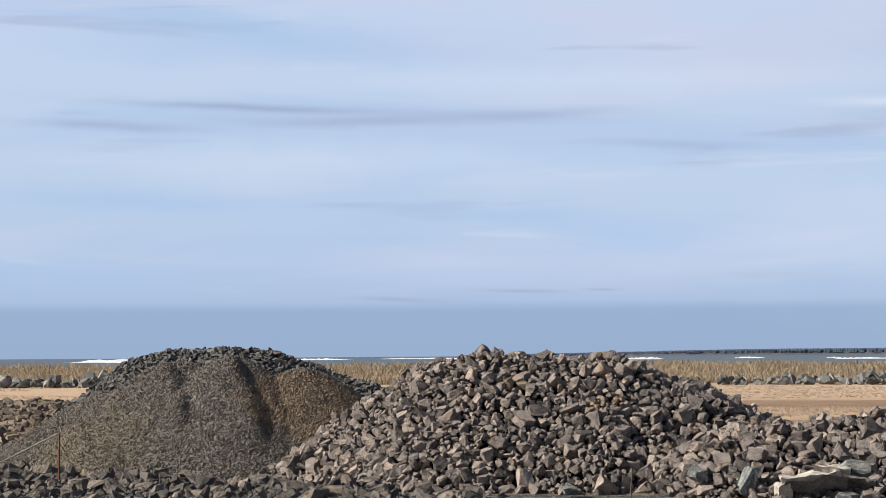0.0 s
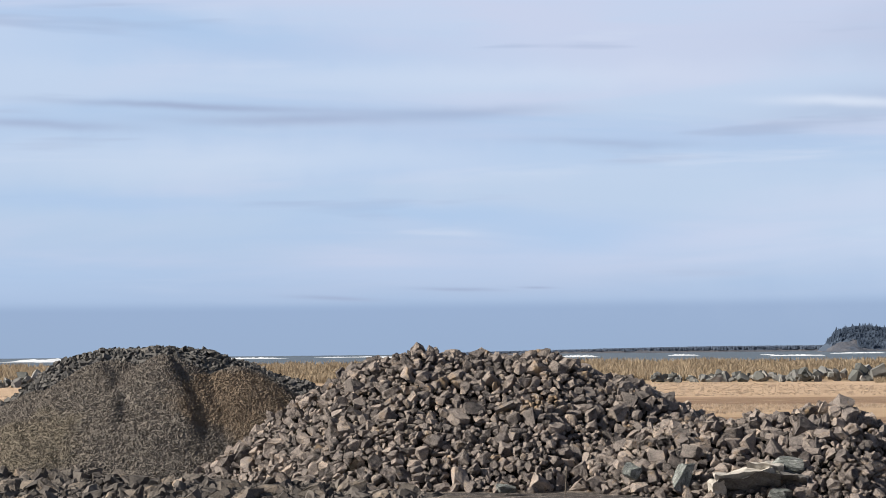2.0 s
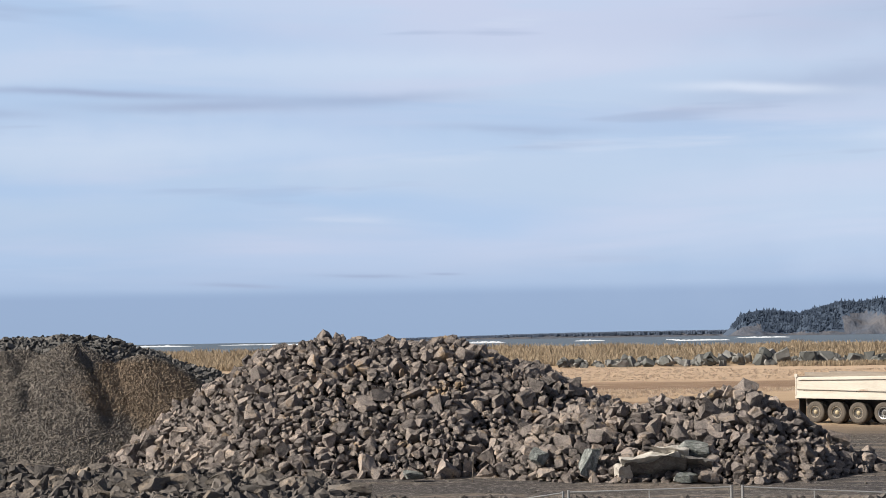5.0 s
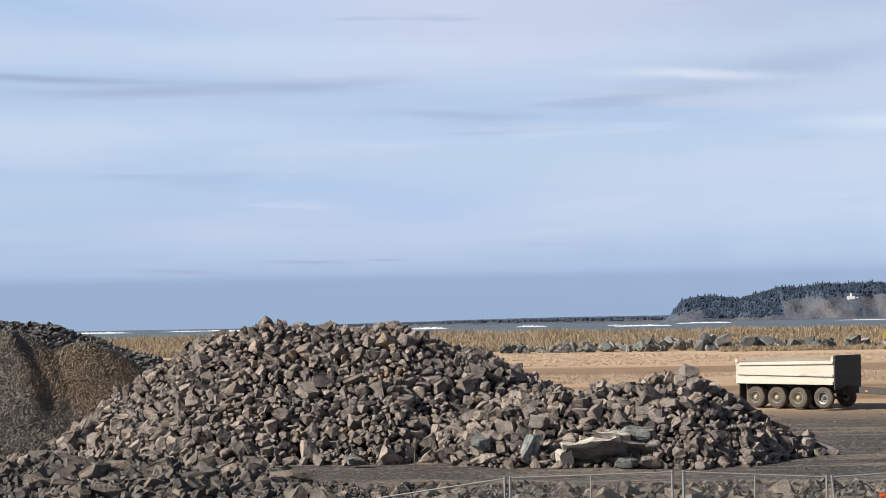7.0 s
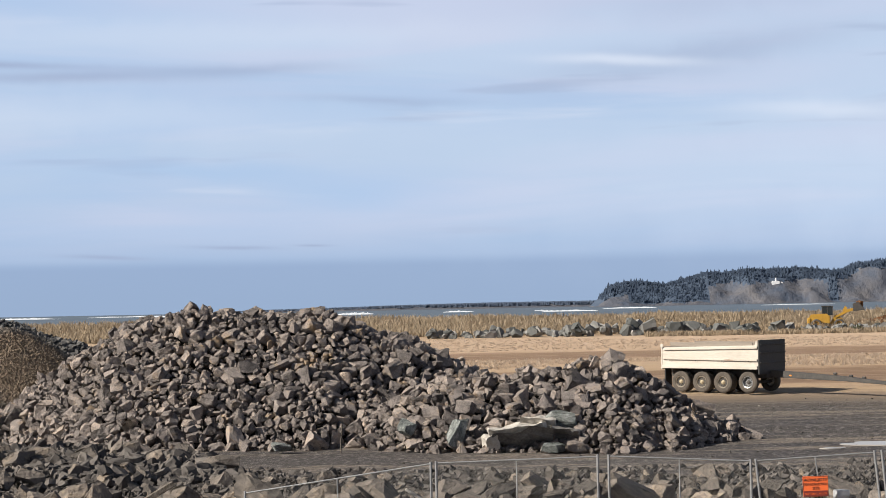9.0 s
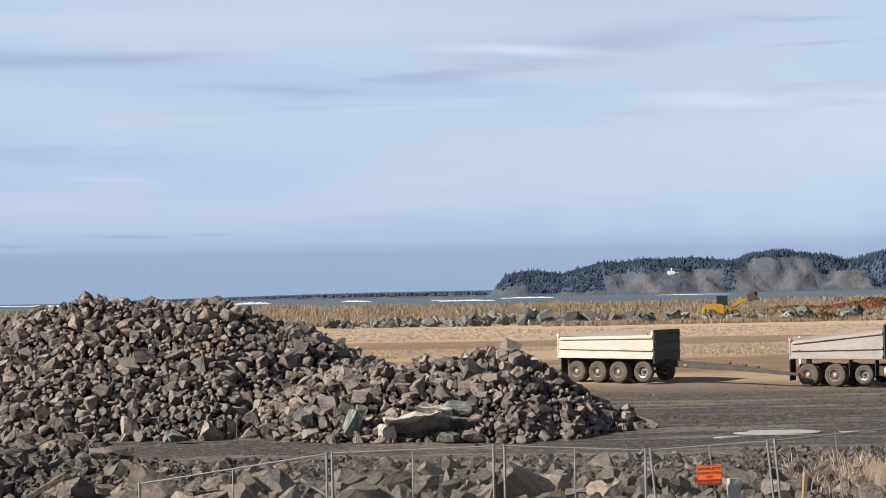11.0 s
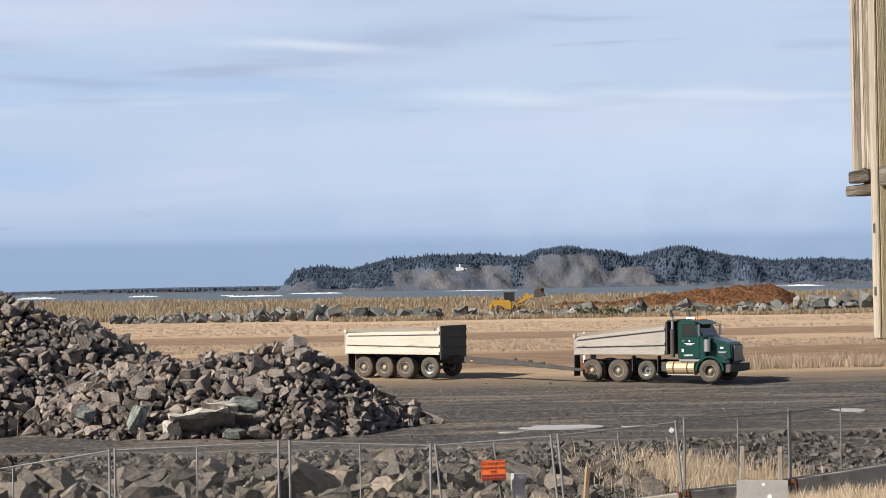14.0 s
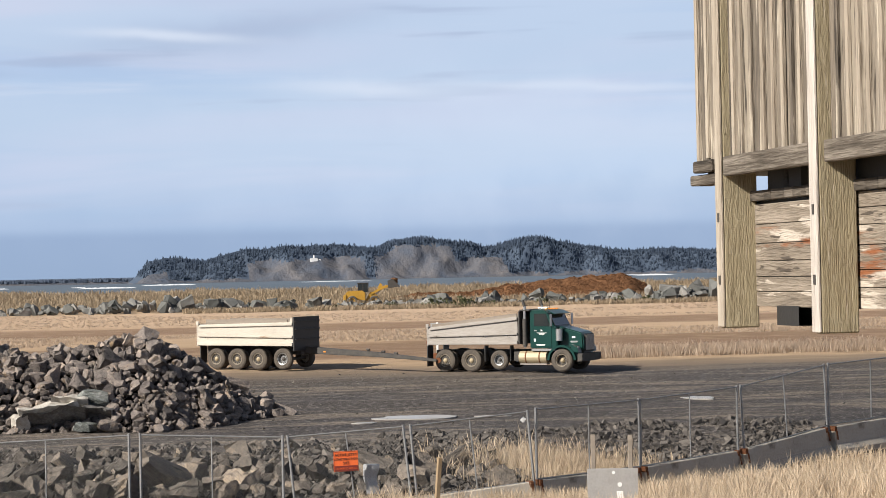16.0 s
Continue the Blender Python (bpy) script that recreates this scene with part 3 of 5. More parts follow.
in_spread = lambda x, y, z: 62 < y < interp(x, EDGE_X, EDGE_Y) + 0.6 * nz(x, y, 0.4, 36)
bl = scatter(5000, -38, -8, 62, 84, spread_z, lambda r: 0.14 + 0.30 * r.random() ** 2.2, in_spread, 37, 0.7, 0.35)
bl.sort(key=lambda q: -q[1])
stone_parts("boulder", bl[:120], SHAPES, M_BOULDER, spread)
o = joined_stones("rubble", bl[120:], SHAPES, M_RUBBLE, spread)
o["kind"] = "stuff"
sm = scatter(16000, -38, -8, 62, 84, spread_z, lambda r: r.uniform(0.06, 0.18), in_spread, 38, 0.6, 0.2, 0.6)
o = joined_stones("small_rubble", sm, SMALL, M_RUBBLE, spread)
o["kind"] = "stuff"

# churned dirt beside and beyond the gravel heap
M_DIRT = material("churned brown dirt", [(0.10, 0.078, 0.06), (0.20, 0.155, 0.118), (0.31, 0.25, 0.19)], 0.7, 0.95, 1.0, 5, relief=0.2)


def dirt_z(x, y):
    side = smooth01(-0.26 * y - x, 0.0, 4.0) * smooth01(y, 86, 92) * (1 - smooth01(y, 168, 178))
    return ground_z(x, y) - 0.3 + side * (0.42 + 0.30 * nz(x, y, 0.22, 91) + 0.22 * abs(nz(x, y, 0.7, 94)))


db = sheet("dirt_field", drange(-84, -22, 0.7), drange(85, 180, 0.7), dirt_z, M_DIRT, lambda x, y, z: z > ground_z(x, y) - 0.05 and x > -0.47 * y)
tagged(db, "churned brown dirt beyond the gravel heap", "dirt", kind="stuff")
dirt = scatter(26000, -82, -24, 86, 178, dirt_z, lambda r: 0.06 + 0.36 * r.random() ** 4, lambda x, y, z: z > ground_z(x, y) and x > -0.46 * y and nz(x, y, 0.18, 92) > -0.2, 93, 0.7, 0.2, 0.9)
o = joined_stones("clod_field", dirt, SMALL, material("brown clods", [(0.11, 0.088, 0.07), (0.20, 0.16, 0.125), (0.32, 0.265, 0.205)], 2.0, 0.95, 0.6, 9, spread=0.6))
tagged(o, "brown dirt clods strewn beside the gravel heap", "dirt", kind="stuff")

# grit strewn over the yard
yard = scatter(5000, -24, 40, 63, 93, ground_z, lambda r: 0.010 + 0.034 * r.random() ** 4, lambda x, y, z: abs(x) < 0.46 * y and x > -0.2 * y and nz(x, y, 0.12, 80) + 0.5 * nz(x, y, 0.5, 81) > -0.15, 39, 0.6, 0.2, 0.3)
o = joined_stones("yard_grit", yard, TINY, material("yard grit", [(0.05, 0.047, 0.042), (0.12, 0.11, 0.096), (0.26, 0.24, 0.21)], 2.0, 0.95, 0.3, 9, spread=0.8))
tagged(o, "scattered grit and small stones on the yard", "gravel", kind="stuff")

# ---- line of jetty stones along the dune ----
line = heap("jetty_stone_row", "line of big grey green jetty stones along the dune")
rnd = random.Random(77)
row = []


def stone_line(x0, x1, step, y0, smin, smax):
    x = x0
    while x < x1:
        s = rnd.uniform(smin, smax)
        for k in range(rnd.choice((1, 2, 3, 3))):
            yy = y0 + rnd.uniform(-4, 6)
            xx = x + rnd.uniform(-1, 1)
            if 34 < xx < 45:
                s = min(s, 0.7)
            row.append(((xx, yy, ground_z(xx, yy) + s * rnd.uniform(0.2, 0.9)), s * rnd.uniform(0.35, 1.0), rnd.randrange(10 ** 6)))
        x += 0.6 * step * rnd.uniform(0.6, 1.3)


stone_line(-118, -92, 1.0, 262, 0.6, 1.3)
stone_line(-12, 6, 0.9, 266, 0.45, 1.0)
stone_line(6, 42, 1.15, 266, 0.6, 1.4)
stone_line(42, 84, 1.6, 264, 0.5, 1.4)
stone_line(78, 108, 1.3, 268, 0.9, 1.8)
stone_parts("jetty_stone", row[:300], SHAPES, M_GRANITE, line)
if row[300:]:
    o = joined_stones("stone_rest", row[300:], SHAPES, M_GRANITE, line)
    o["kind"] = "stuff"

for i, (cx, cy, ln, h) in enumerate(((-640, 1900, 90, 3.6), (-600, 1800, 40, 3.0), (-275, 1850, 34, 3.6), (-225, 1950, 26, 2.4), (-150, 1900, 34, 2.4), (-60, 2050, 30, 1.8), (20, 2000, 14, 1.0),
                                     (-380, 2300, 60, 2.0), (820, 2900, 60, 0.8), (-480, 2600, 120, 1.4), (-700, 1500, 150, 2.2), (-560, 2350, 70, 2.2), (40, 1700, 46, 1.5), (120, 2300, 60, 1.6), (700, 2400, 40, 2.4), (330, 2500, 90, 1.0))):
    wave(cx, cy, ln, h, i * 1.7 + 0.3)

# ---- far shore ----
# Distance haze is mixed into these blue-grey base colours.
M_HAZED_CLIFF = material("hazed cliff rock", [(0.070, 0.086, 0.118), (0.104, 0.108, 0.126), (0.145, 0.138, 0.142)], 0.02, 0.95, 0.9, 0.055, stretch=(1, 1, 0.5), gain=3.4, relief=6.0)
M_HAZED_WOOD = material("hazed conifer", [(0.100, 0.138, 0.206), (0.112, 0.152, 0.222), (0.124, 0.164, 0.230)], 0.02, 0.95, 0.0, 0.2, spread=0.3)


def let_light_through(m, share):
    """Foliage passes part of the light on, so that its far sides are not black."""
    nt = m.node_tree
    b = nt.nodes["Principled BSDF"]
    tr, mx = nt.nodes.new("ShaderNodeBsdfTranslucent"), nt.nodes.new("ShaderNodeMixShader")
    nt.links.new(b.inputs["Base Color"].links[0].from_socket, tr.inputs[0])
    mx.inputs[0].default_value = share
    nt.links.new(b.outputs[0], mx.inputs[1])
    nt.links.new(tr.outputs[0], mx.inputs[2])
    nt.links.new(mx.outputs[0], nt.nodes["Material Output"].inputs[0])


let_light_through(M_HAZED_WOOD, 0.6)
# The spit lies farther off: more haze in its base colour.
M_HAZED_FARWOOD = material("hazed far wood", [(0.17, 0.22, 0.305), (0.19, 0.24, 0.33), (0.21, 0.26, 0.345)], 0.02, 0.95, 0.0, 0.2, spread=0.3)
let_light_through(M_HAZED_FARWOOD, 0.6)
HX = [120, 134, 155, 207, 245, 312, 380, 465, 551, 566, 618, 695, 745, 812, 870, 945, 1000, 1063, 1130, 1250, 1500]
HZ = [-2, 10, 33, 38, 31, 49, 53, 55, 48, 57, 64, 53, 46, 62, 53, 39, 36, 40, 35, 36, 30]


def head_z(x, y):
    d = (y - 3480) / 90
    ridge = interp(x, HX, HZ)
    steep = 1 - smooth01(0.0 - d + 0.35 * nz(x, y, 0.011, 2) + 0.2 * nz(x, y, 0.03, 8) + 0.14 * abs(nz(x, y, 0.04, 18)), -0.3, 0.75)
    return -1.2 + (ridge + 1.2) * max(0.0, min(1.0, steep)) * (1.0 + 0.06 * nz(x, y, 0.03, 5)) - 8 * smooth01(d, 3, 8)


# Slope colour is blued by the same painted haze.
M_HAZED_SLOPE = material("hazed wooded slope", [(0.060, 0.082, 0.122), (0.070, 0.094, 0.134), (0.080, 0.102, 0.140)], 0.03, 0.95, 0.3, 0.15, relief=3.0)


def is_cliff(x, z):
    top = interp(x, HX, HZ)
    lim = 0.66 if 310 < x < 505 else 0.88 if 525 < x < 660 else 0.62 if 660 <= x < 745 else 0.5 if 130 < x < 180 else 0.10
    return z < top * (lim + 0.14 * nz(x, 0, 0.02, 41) + 0.06 * nz(x, z, 0.11, 43))


hs = sheet("headland", drange(116, 1520, 7), drange(3400, 3700, 6), head_z, M_HAZED_CLIFF)
hs.data.materials.append(M_HAZED_SLOPE)
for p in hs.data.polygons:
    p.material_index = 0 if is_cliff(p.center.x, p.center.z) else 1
tagged(hs, "wooded rocky headland with bare cliffs across the water", "headland", kind="structure")


def conifer_stuff(name, n, place, seed, label, wide=0.24, mat=M_HAZED_WOOD):
    rnd = random.Random(seed)
    V, F = [], []
    for _ in range(n):
        x, y, z, h = place(rnd)
        tiers = 3
        for t in range(tiers):
            zb, zt = z + h * (0.08 + 0.27 * t), z + h * (0.5 + 0.25 * t)
            r = h * wide * (1 - 0.26 * t) * rnd.uniform(0.7, 1.3)
            k = len(V)
            a0 = rnd.uniform(0, 6.28)
            for j in range(5):
                rj = r * rnd.uniform(0.6, 1.3)
                V.append((x + rj * math.cos(a0 + j * 1.2566), y + rj * math.sin(a0 + j * 1.2566), zb + rnd.uniform(-0.05, 0.05) * h))
            V.append((x + rnd.uniform(-0.05, 0.05) * h, y, min(zt, z + h)))
            F += [(k + j, k + (j + 1) % 5, k + 5) for j in range(5)]
    ob = new(name, mesh_from(name, V, F, mat))
    ob.data.polygons.foreach_set("use_smooth", [True] * len(F))
    tagged(ob, label, "forest", kind="stuff")


def head_tree(r):
    while True:
        x, y = r.uniform(136, 1300), r.uniform(3420, 3640)
        z = head_z(x, y)
        if z > 3 and not is_cliff(x, z) and not (abs(x - 423) < 13 and z < 41):
            return x, y, z - 1.5, r.uniform(3.5, 7.5) * (1.6 if r.random() < (0.30 if 540 < x < 720 or 770 < x < 830 else 0.05) else 1)


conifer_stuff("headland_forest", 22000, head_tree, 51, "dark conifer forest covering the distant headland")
spit = sheet("spit", drange(-720, 330, 12), drange(4150, 4260, 12), lambda x, y: -1.5 + 7 * smooth01(y, 4150, 4175) * smooth01(x, -700, -200), M_HAZED_CLIFF)
tagged(spit, "low wooded spit of land on the horizon", "spit", kind="structure")
conifer_stuff("spit_forest", 4200, lambda r: (lambda x: (x, r.uniform(4165, 4230), 3 * smooth01(x, -700, -200), (r.uniform(3.5, 5.0) + 4 * smooth01(x, -500, 0)) * smooth01(x, -760, -500)))(r.uniform(-690, 320) if r.random() < 0.8 else r.uniform(-300, 320)), 52, "low line of trees on the distant spit", 0.45, M_HAZED_FARWOOD)

# ---- things ----
M_STEEL = material("galvanised steel", [(0.20, 0.205, 0.21), (0.30, 0.305, 0.31), (0.40, 0.40, 0.39)], 6.0, 0.5, 0.1, 40, metal=0.5)
M_WIRE = material("fence wire", [(0.07, 0.07, 0.07), (0.12, 0.12, 0.117)], 3.0, 0.6, 0.0, metal=0.3)
M_RUST = material("rust", [(0.09, 0.035, 0.02), (0.17, 0.07, 0.035), (0.10, 0.055, 0.035)], 8.0, 0.9, 0.4)
M_CONCRETE = material("worn concrete", [(0.36, 0.325, 0.275), (0.50, 0.455, 0.39), (0.58, 0.535, 0.465)], 0.9, 0.9, 0.4, 14, stain=((0.14, 0.115, 0.085), 1.2, 0.55, 0.75))
M_ORANGE = material("orange sheet", [(0.80, 0.13, 0.025), (0.92, 0.18, 0.04)], 3.0, 0.6, 0.0)
M_BLACK = material("black paint and shade", [(0.012, 0.012, 0.012), (0.03, 0.028, 0.026)], 3.0, 0.6, 0.1)
M_DARKMETAL = material("dirty dark steel", [(0.02, 0.019, 0.018), (0.05, 0.045, 0.04), (0.09, 0.075, 0.06)], 2.0, 0.7, 0.2, 15)
M_TYRE = material("dusty tyre", [(0.045, 0.04, 0.036), (0.11, 0.095, 0.08), (0.17, 0.145, 0.115)], 2.5, 0.95, 0.3, 20)
M_RIM = material("dusty wheel rim", [(0.07, 0.06, 0.048), (0.15, 0.125, 0.095)], 5.0, 0.7, 0.1)
M_HUB = material("tan wheel lip", [(0.20, 0.17, 0.13), (0.31, 0.26, 0.20)], 5.0, 0.7, 0.1)
M_CHROME = material("bright alloy", [(0.40, 0.40, 0.40), (0.55, 0.55, 0.54)], 5.0, 0.35, 0.05, metal=0.7)
M_GREENP = material("green truck paint", [(0.003, 0.034, 0.028), (0.006, 0.052, 0.043)], 1.2, 0.28, 0.03, 9)
M_ALU = material("dusty aluminium", [(0.22, 0.195, 0.17), (0.34, 0.31, 0.28), (0.43, 0.40, 0.37)], 1.1, 0.65, 0.15, 9, metal=0.15, stretch=(0.4, 1, 1.6), stain=((0.16, 0.13, 0.10), 1.6, 0.56, 0.72))
M_CREAM = material("cream painted steel", [(0.38, 0.34, 0.28), (0.52, 0.475, 0.405), (0.61, 0.57, 0.50)], 1.0, 0.6, 0.1, 9, stretch=(0.4, 1, 1.5), stain=((0.25, 0.14, 0.075), 1.8, 0.60, 0.76))
M_TANK = material("dusty tank", [(0.34, 0.27, 0.17), (0.50, 0.42, 0.28)], 1.6, 0.5, 0.1, metal=0.2)
M_BOARD = material("grey sideboard", [(0.16, 0.135, 0.11), (0.28, 0.24, 0.20), (0.36, 0.32, 0.27)], 2.0, 0.9, 0.3, stretch=(0.2, 1, 3))
M_GLASS = material("dark window glass", [(0.015, 0.02, 0.022), (0.03, 0.036, 0.038)], 2.0, 0.08, 0.0)
M_WHITE = material("white lettering", [(0.75, 0.76, 0.75), (0.82, 0.82, 0.81)], 5.0, 0.6, 0.0)
M_YELLOW = material("yellow machine paint", [(0.26, 0.14, 0.014), (0.44, 0.24, 0.022), (0.52, 0.30, 0.05)], 0.8, 0.5, 0.1, 7)
M_AMBER = material("amber lamp", [(0.7, 0.25, 0.03), (0.8, 0.3, 0.04)], 3, 0.4, 0)


def revolve(profile, n=20, caps=True):
    """profile: rows of (along the axis, radius); a closed skin turned about the y axis."""
    bm = bmesh.new()
    rings = []
    for a, r in profile:
        rings.append([bm.verts.new((r * math.cos(6.28318 * i / n), a, r * math.sin(6.28318 * i / n))) for i in range(n)])
    for p, q in zip(rings, rings[1:]):
        for i in range(n):
            bm.faces.new((p[i], p[(i + 1) % n], q[(i + 1) % n], q[i]))
    if caps:
        bm.faces.new(rings[0])
        bm.faces.new(rings[-1][::-1])
    bmesh.ops.recalc_face_normals(bm, faces=bm.faces)
    return bm


def wheel(parent, x, y, r, w, rim=None, side=-1, z=None, dish=True):
    """A wheel under parent: tyre, with rim, hub and nuts under it. side: -1 shows its face towards -y."""
    m = pose(x, y, r if z is None else z)
    h = w / 2
    ty = part("tyre", revolve(((-h * 0.8, r * 0.56), (-h, r * 0.62), (-h, r * 0.86), (-h * 0.72, r * 0.985), (0, r), (h * 0.72, r * 0.985), (h, r * 0.86), (h, r * 0.62), (h * 0.8, r * 0.56)), 24, False), M_TYRE, parent, m=m)
    s = side
    d = h * (0.35 if dish else -0.05)
    part("rim", revolve(((s * h * 0.82, r * 0.57), (s * (h * 0.97), r * 0.55), (s * (h * 0.9), r * 0.50), (s * (d + 0.02), r * 0.46), (s * (d - 0.02), r * 0.44)), 20, False), rim or M_HUB, ty)
    part("wheel_disc", revolve(((s * (d - 0.01), r * 0.45), (s * (d + 0.012), r * 0.44), (s * (d + 0.012), r * 0.10)), 20), rim or M_RIM, ty)
    bm = bmesh.new()
    for i in range(10):
        a = i * 0.62832 + 0.3
        p = (r * 0.40 * math.cos(a), s * d, r * 0.40 * math.sin(a))
        add_rod(bm, p, (p[0], s * (d + 0.02), p[2]), r * 0.075, 8)
    part("hand_hole_ring", bm, M_BLACK, ty)["kind"] = "stuff"
    bm = bmesh.new()
    for i in range(10):
        a = i * 0.62832
        p = (r * 0.30 * math.cos(a), s * (d - 0.01), r * 0.30 * math.sin(a))
        add_rod(bm, p, (p[0], s * (d + 0.035), p[2]), r * 0.04, 6)
    part("nut_ring", bm, M_DARKMETAL, ty)["kind"] = "stuff"
    part("hub", revolve(((s * d, r * 0.21), (s * (d + h * 0.35), r * 0.19), (s * (d + h * 0.6), r * 0.08)), 12), M_TANK if rim is None else M_DARKMETAL, ty)
    return ty


def rows_of_bars(parent, x, y, z, widths, h, mat, gap=1.7, name="lettering"):
    for i, w in enumerate(widths):
        part(name, box(x - w / 2, x + w / 2, y - 0.004, y + 0.004, z - i * h * gap - h, z - i * h * gap), mat, parent)


def dump_box(parent, x0, x1, zb, zr, zf, w, mat, board=0.0, boards=None):
    """An open tipper body with ribs; parent's parts."""
    h = w / 2
    t = 0.06
    for s, nm in ((-1, "side_panel"), (1, "side_panel")):
        y0, y1 = (s * h, s * (h - t)) if s < 0 else (s * (h - t), s * h)
        side = part(nm, prism([(x0, zb), (x1, zb), (x1, zf), (x0 + 0.12, zr), (x0, zr - 0.1)], y0, y1), mat, parent)
        o = s * (h + 0.085)
        yy = sorted((s * h, o))
        part("rail", prism([(x0, zb), (x1, zb), (x1, zb + 0.16), (x0, zb + 0.13)], *yy, bevel=0.012), mat, side)
        zc = 0.42
        a, b = zb + (zr - zb) * zc, zb + (zf - zb) * zc
        part("rail", prism([(x0 + 0.05, a), (x1, b - 0.1), (x1, b), (x0 + 0.05, a + 0.09)], *yy, bevel=0.012), mat, side)
        part("rail", prism([(x0 + 0.1, zr - 0.15), (x1, zf - 0.17), (x1, zf - 0.05), (x0 + 0.1, zr - 0.03)], *yy, bevel=0.012), mat, side)
        if board:
            part("sideboard", prism([(x0 + 0.2, zr - 0.02), (x1 - 0.05, zf - 0.02), (x1 - 0.05, zf + board * 1.1), (x0 + 0.2, zr + board)], *sorted((s * (h - 0.01), s * (h - 0.05)))), boards or M_BOARD, side)
        for i in range(4):
            xx = x0 + 0.5 + i * (x1 - x0 - 1) / 3
            part("bracket", box(xx - 0.02, xx + 0.02, *sorted((o, o + s * 0.012)), zb + 0.38, zb + 0.42), M_DARKMETAL, side)
    part("bed_floor", box(x0, x1, -h + t, h - t, zb, zb + 0.08), M_DARKMETAL, parent)
    tg = part("tailgate", box(x0 - 0.09, x0 - 0.01, -h, h, zb - 0.05, zr + 0.02, 0.015), mat, parent)
    for s in (-1, 1):
        part("hinge", box(x0 - 0.16, x0 + 0.02, s * (h - 0.06) - 0.03, s * (h - 0.06) + 0.03, zr - 0.02, zr + 0.16, 0.02), mat, tg)
        part("latch", box(x0 - 0.14, x0 - 0.09, s * (h - 0.08) - 0.03, s * (h - 0.08) + 0.03, zb, zb + 0.22, 0.01), M_RUST, tg)


def build_truck(m):
    t = tagged(new("dump_truck"), "green dump truck with dusty aluminium tipper body on yard", "truck")
    W = 2.45
    dump_box(t, -0.85, 3.85, 1.30, 2.14, 2.62, W, M_ALU, 0.14)
    part("headboard", box(3.86, 3.95, -W / 2, W / 2, 1.3, 2.86, 0.02), M_DARKMETAL, t)
    part("cab_guard", box(3.9, 4.45, -W / 2 + 0.1, W / 2 - 0.1, 2.86, 2.94, 0.02), M_DARKMETAL, t)
    part("chassis_frame", box(-0.8, 6.9, -0.45, 0.45, 0.72, 1.02, 0.02), M_DARKMETAL, t)
    for x in (0.0, 1.38):
        for s in (-1, 1):
            wheel(t, x, s * 1.06, 0.535, 0.28, side=s)
            wheel(t, x, s * 0.72, 0.535, 0.28, side=s)
        part("axle", rod((x, -1.1, 0.535), (x, 1.1, 0.535), 0.09, 10), M_DARKMETAL, t)
    for s in (-1, 1):
        wheel(t, 2.85, s * 1.06, 0.46, 0.27, M_CHROME, s, 0.56, dish=False)
        wheel(t, 6.05, s * 1.02, 0.54, 0.36, side=s, dish=False)
    part("axle", rod((2.85, -1.05, 0.56), (2.85, 1.05, 0.56), 0.07, 10), M_DARKMETAL, t)
    part("axle", rod((6.05, -1.0, 0.54), (6.05, 1.0, 0.54), 0.07, 10), M_DARKMETAL, t)
    part("mud_flap", box(-0.95, -0.9, -1.2, -0.6, 0.25, 1.28), M_BLACK, t)
    part("mud_flap", box(-0.95, -0.9, 0.6, 1.2, 0.25, 1.28), M_BLACK, t)
    part("mud_flap", box(2.1, 2.14, -1.2, -0.8, 0.5, 1.25), M_BLACK, t)
    part("mud_flap", box(3.42, 3.45, -1.2, -0.8, 0.5, 1.25), M_BLACK, t)
    part("hitch", box(-1.15, -0.8, -0.15, 0.15, 0.55, 0.85, 0.03), M_RUST, t)
    # cab
    cw = 1.02
    cab = part("cab", prism([(4.40, 1.10), (5.78, 1.10), (5.78, 2.08), (5.62, 2.14), (5.30, 2.80), (5.1, 2.92), (4.48, 2.92), (4.40, 2.84)], -cw, cw, 0.035), M_GREENP, t)
    part("windscreen", prism([(5.64, 2.16), (5.66, 2.18), (5.36, 2.76), (5.34, 2.74)], -0.9, 0.9), M_GLASS, cab)
    part("sun_visor", prism([(5.28, 2.84), (5.62, 2.70), (5.64, 2.73), (5.30, 2.89)], -0.95, 0.95), M_GREENP, cab)
    for s in (-1, 1):
        yy = sorted((s * cw, s * (cw + 0.012)))
        dr = part("door", box(4.55, 5.50, *yy, 1.18, 2.12, 0.01), M_GREENP, cab)
        part("window", prism([(4.62, 2.15), (5.44, 2.15), (5.22, 2.74), (4.62, 2.74)], *sorted((s * cw, s * (cw + 0.016)))), M_GLASS, cab)
        part("handle", box(4.62, 4.76, *sorted((s * (cw + 0.012), s * (cw + 0.04))), 1.92, 1.96), M_CHROME, dr)
        rows_of_bars(dr, 5.0, s * (cw + 0.017), 1.98, (0.08,), 0.07, M_WHITE)
        rows_of_bars(dr, 5.0, s * (cw + 0.017), 1.84, (0.50, 0.30, 0.26), 0.022, M_WHITE)
        rows_of_bars(dr, 4.95, s * (cw + 0.017), 1.30, (0.45, 0.4), 0.025, M_WHITE)
        part("decal", box(4.6, 4.70, *sorted((s * (cw + 0.014), s * (cw + 0.019))), 1.42, 1.56), M_WHITE, dr)
        part("step", box(4.5, 5.7, *sorted((s * 0.9, s * 1.12)), 0.98, 1.08, 0.01), M_CHROME, t)
        part("fuel_tank", revolve(((-0.72, 0.25), (-0.70, 0.30), (0.70, 0.30), (0.72, 0.25)), 18), M_TANK, t, m=pose(4.55, s * 0.88, 0.68, 0, 0, 90))
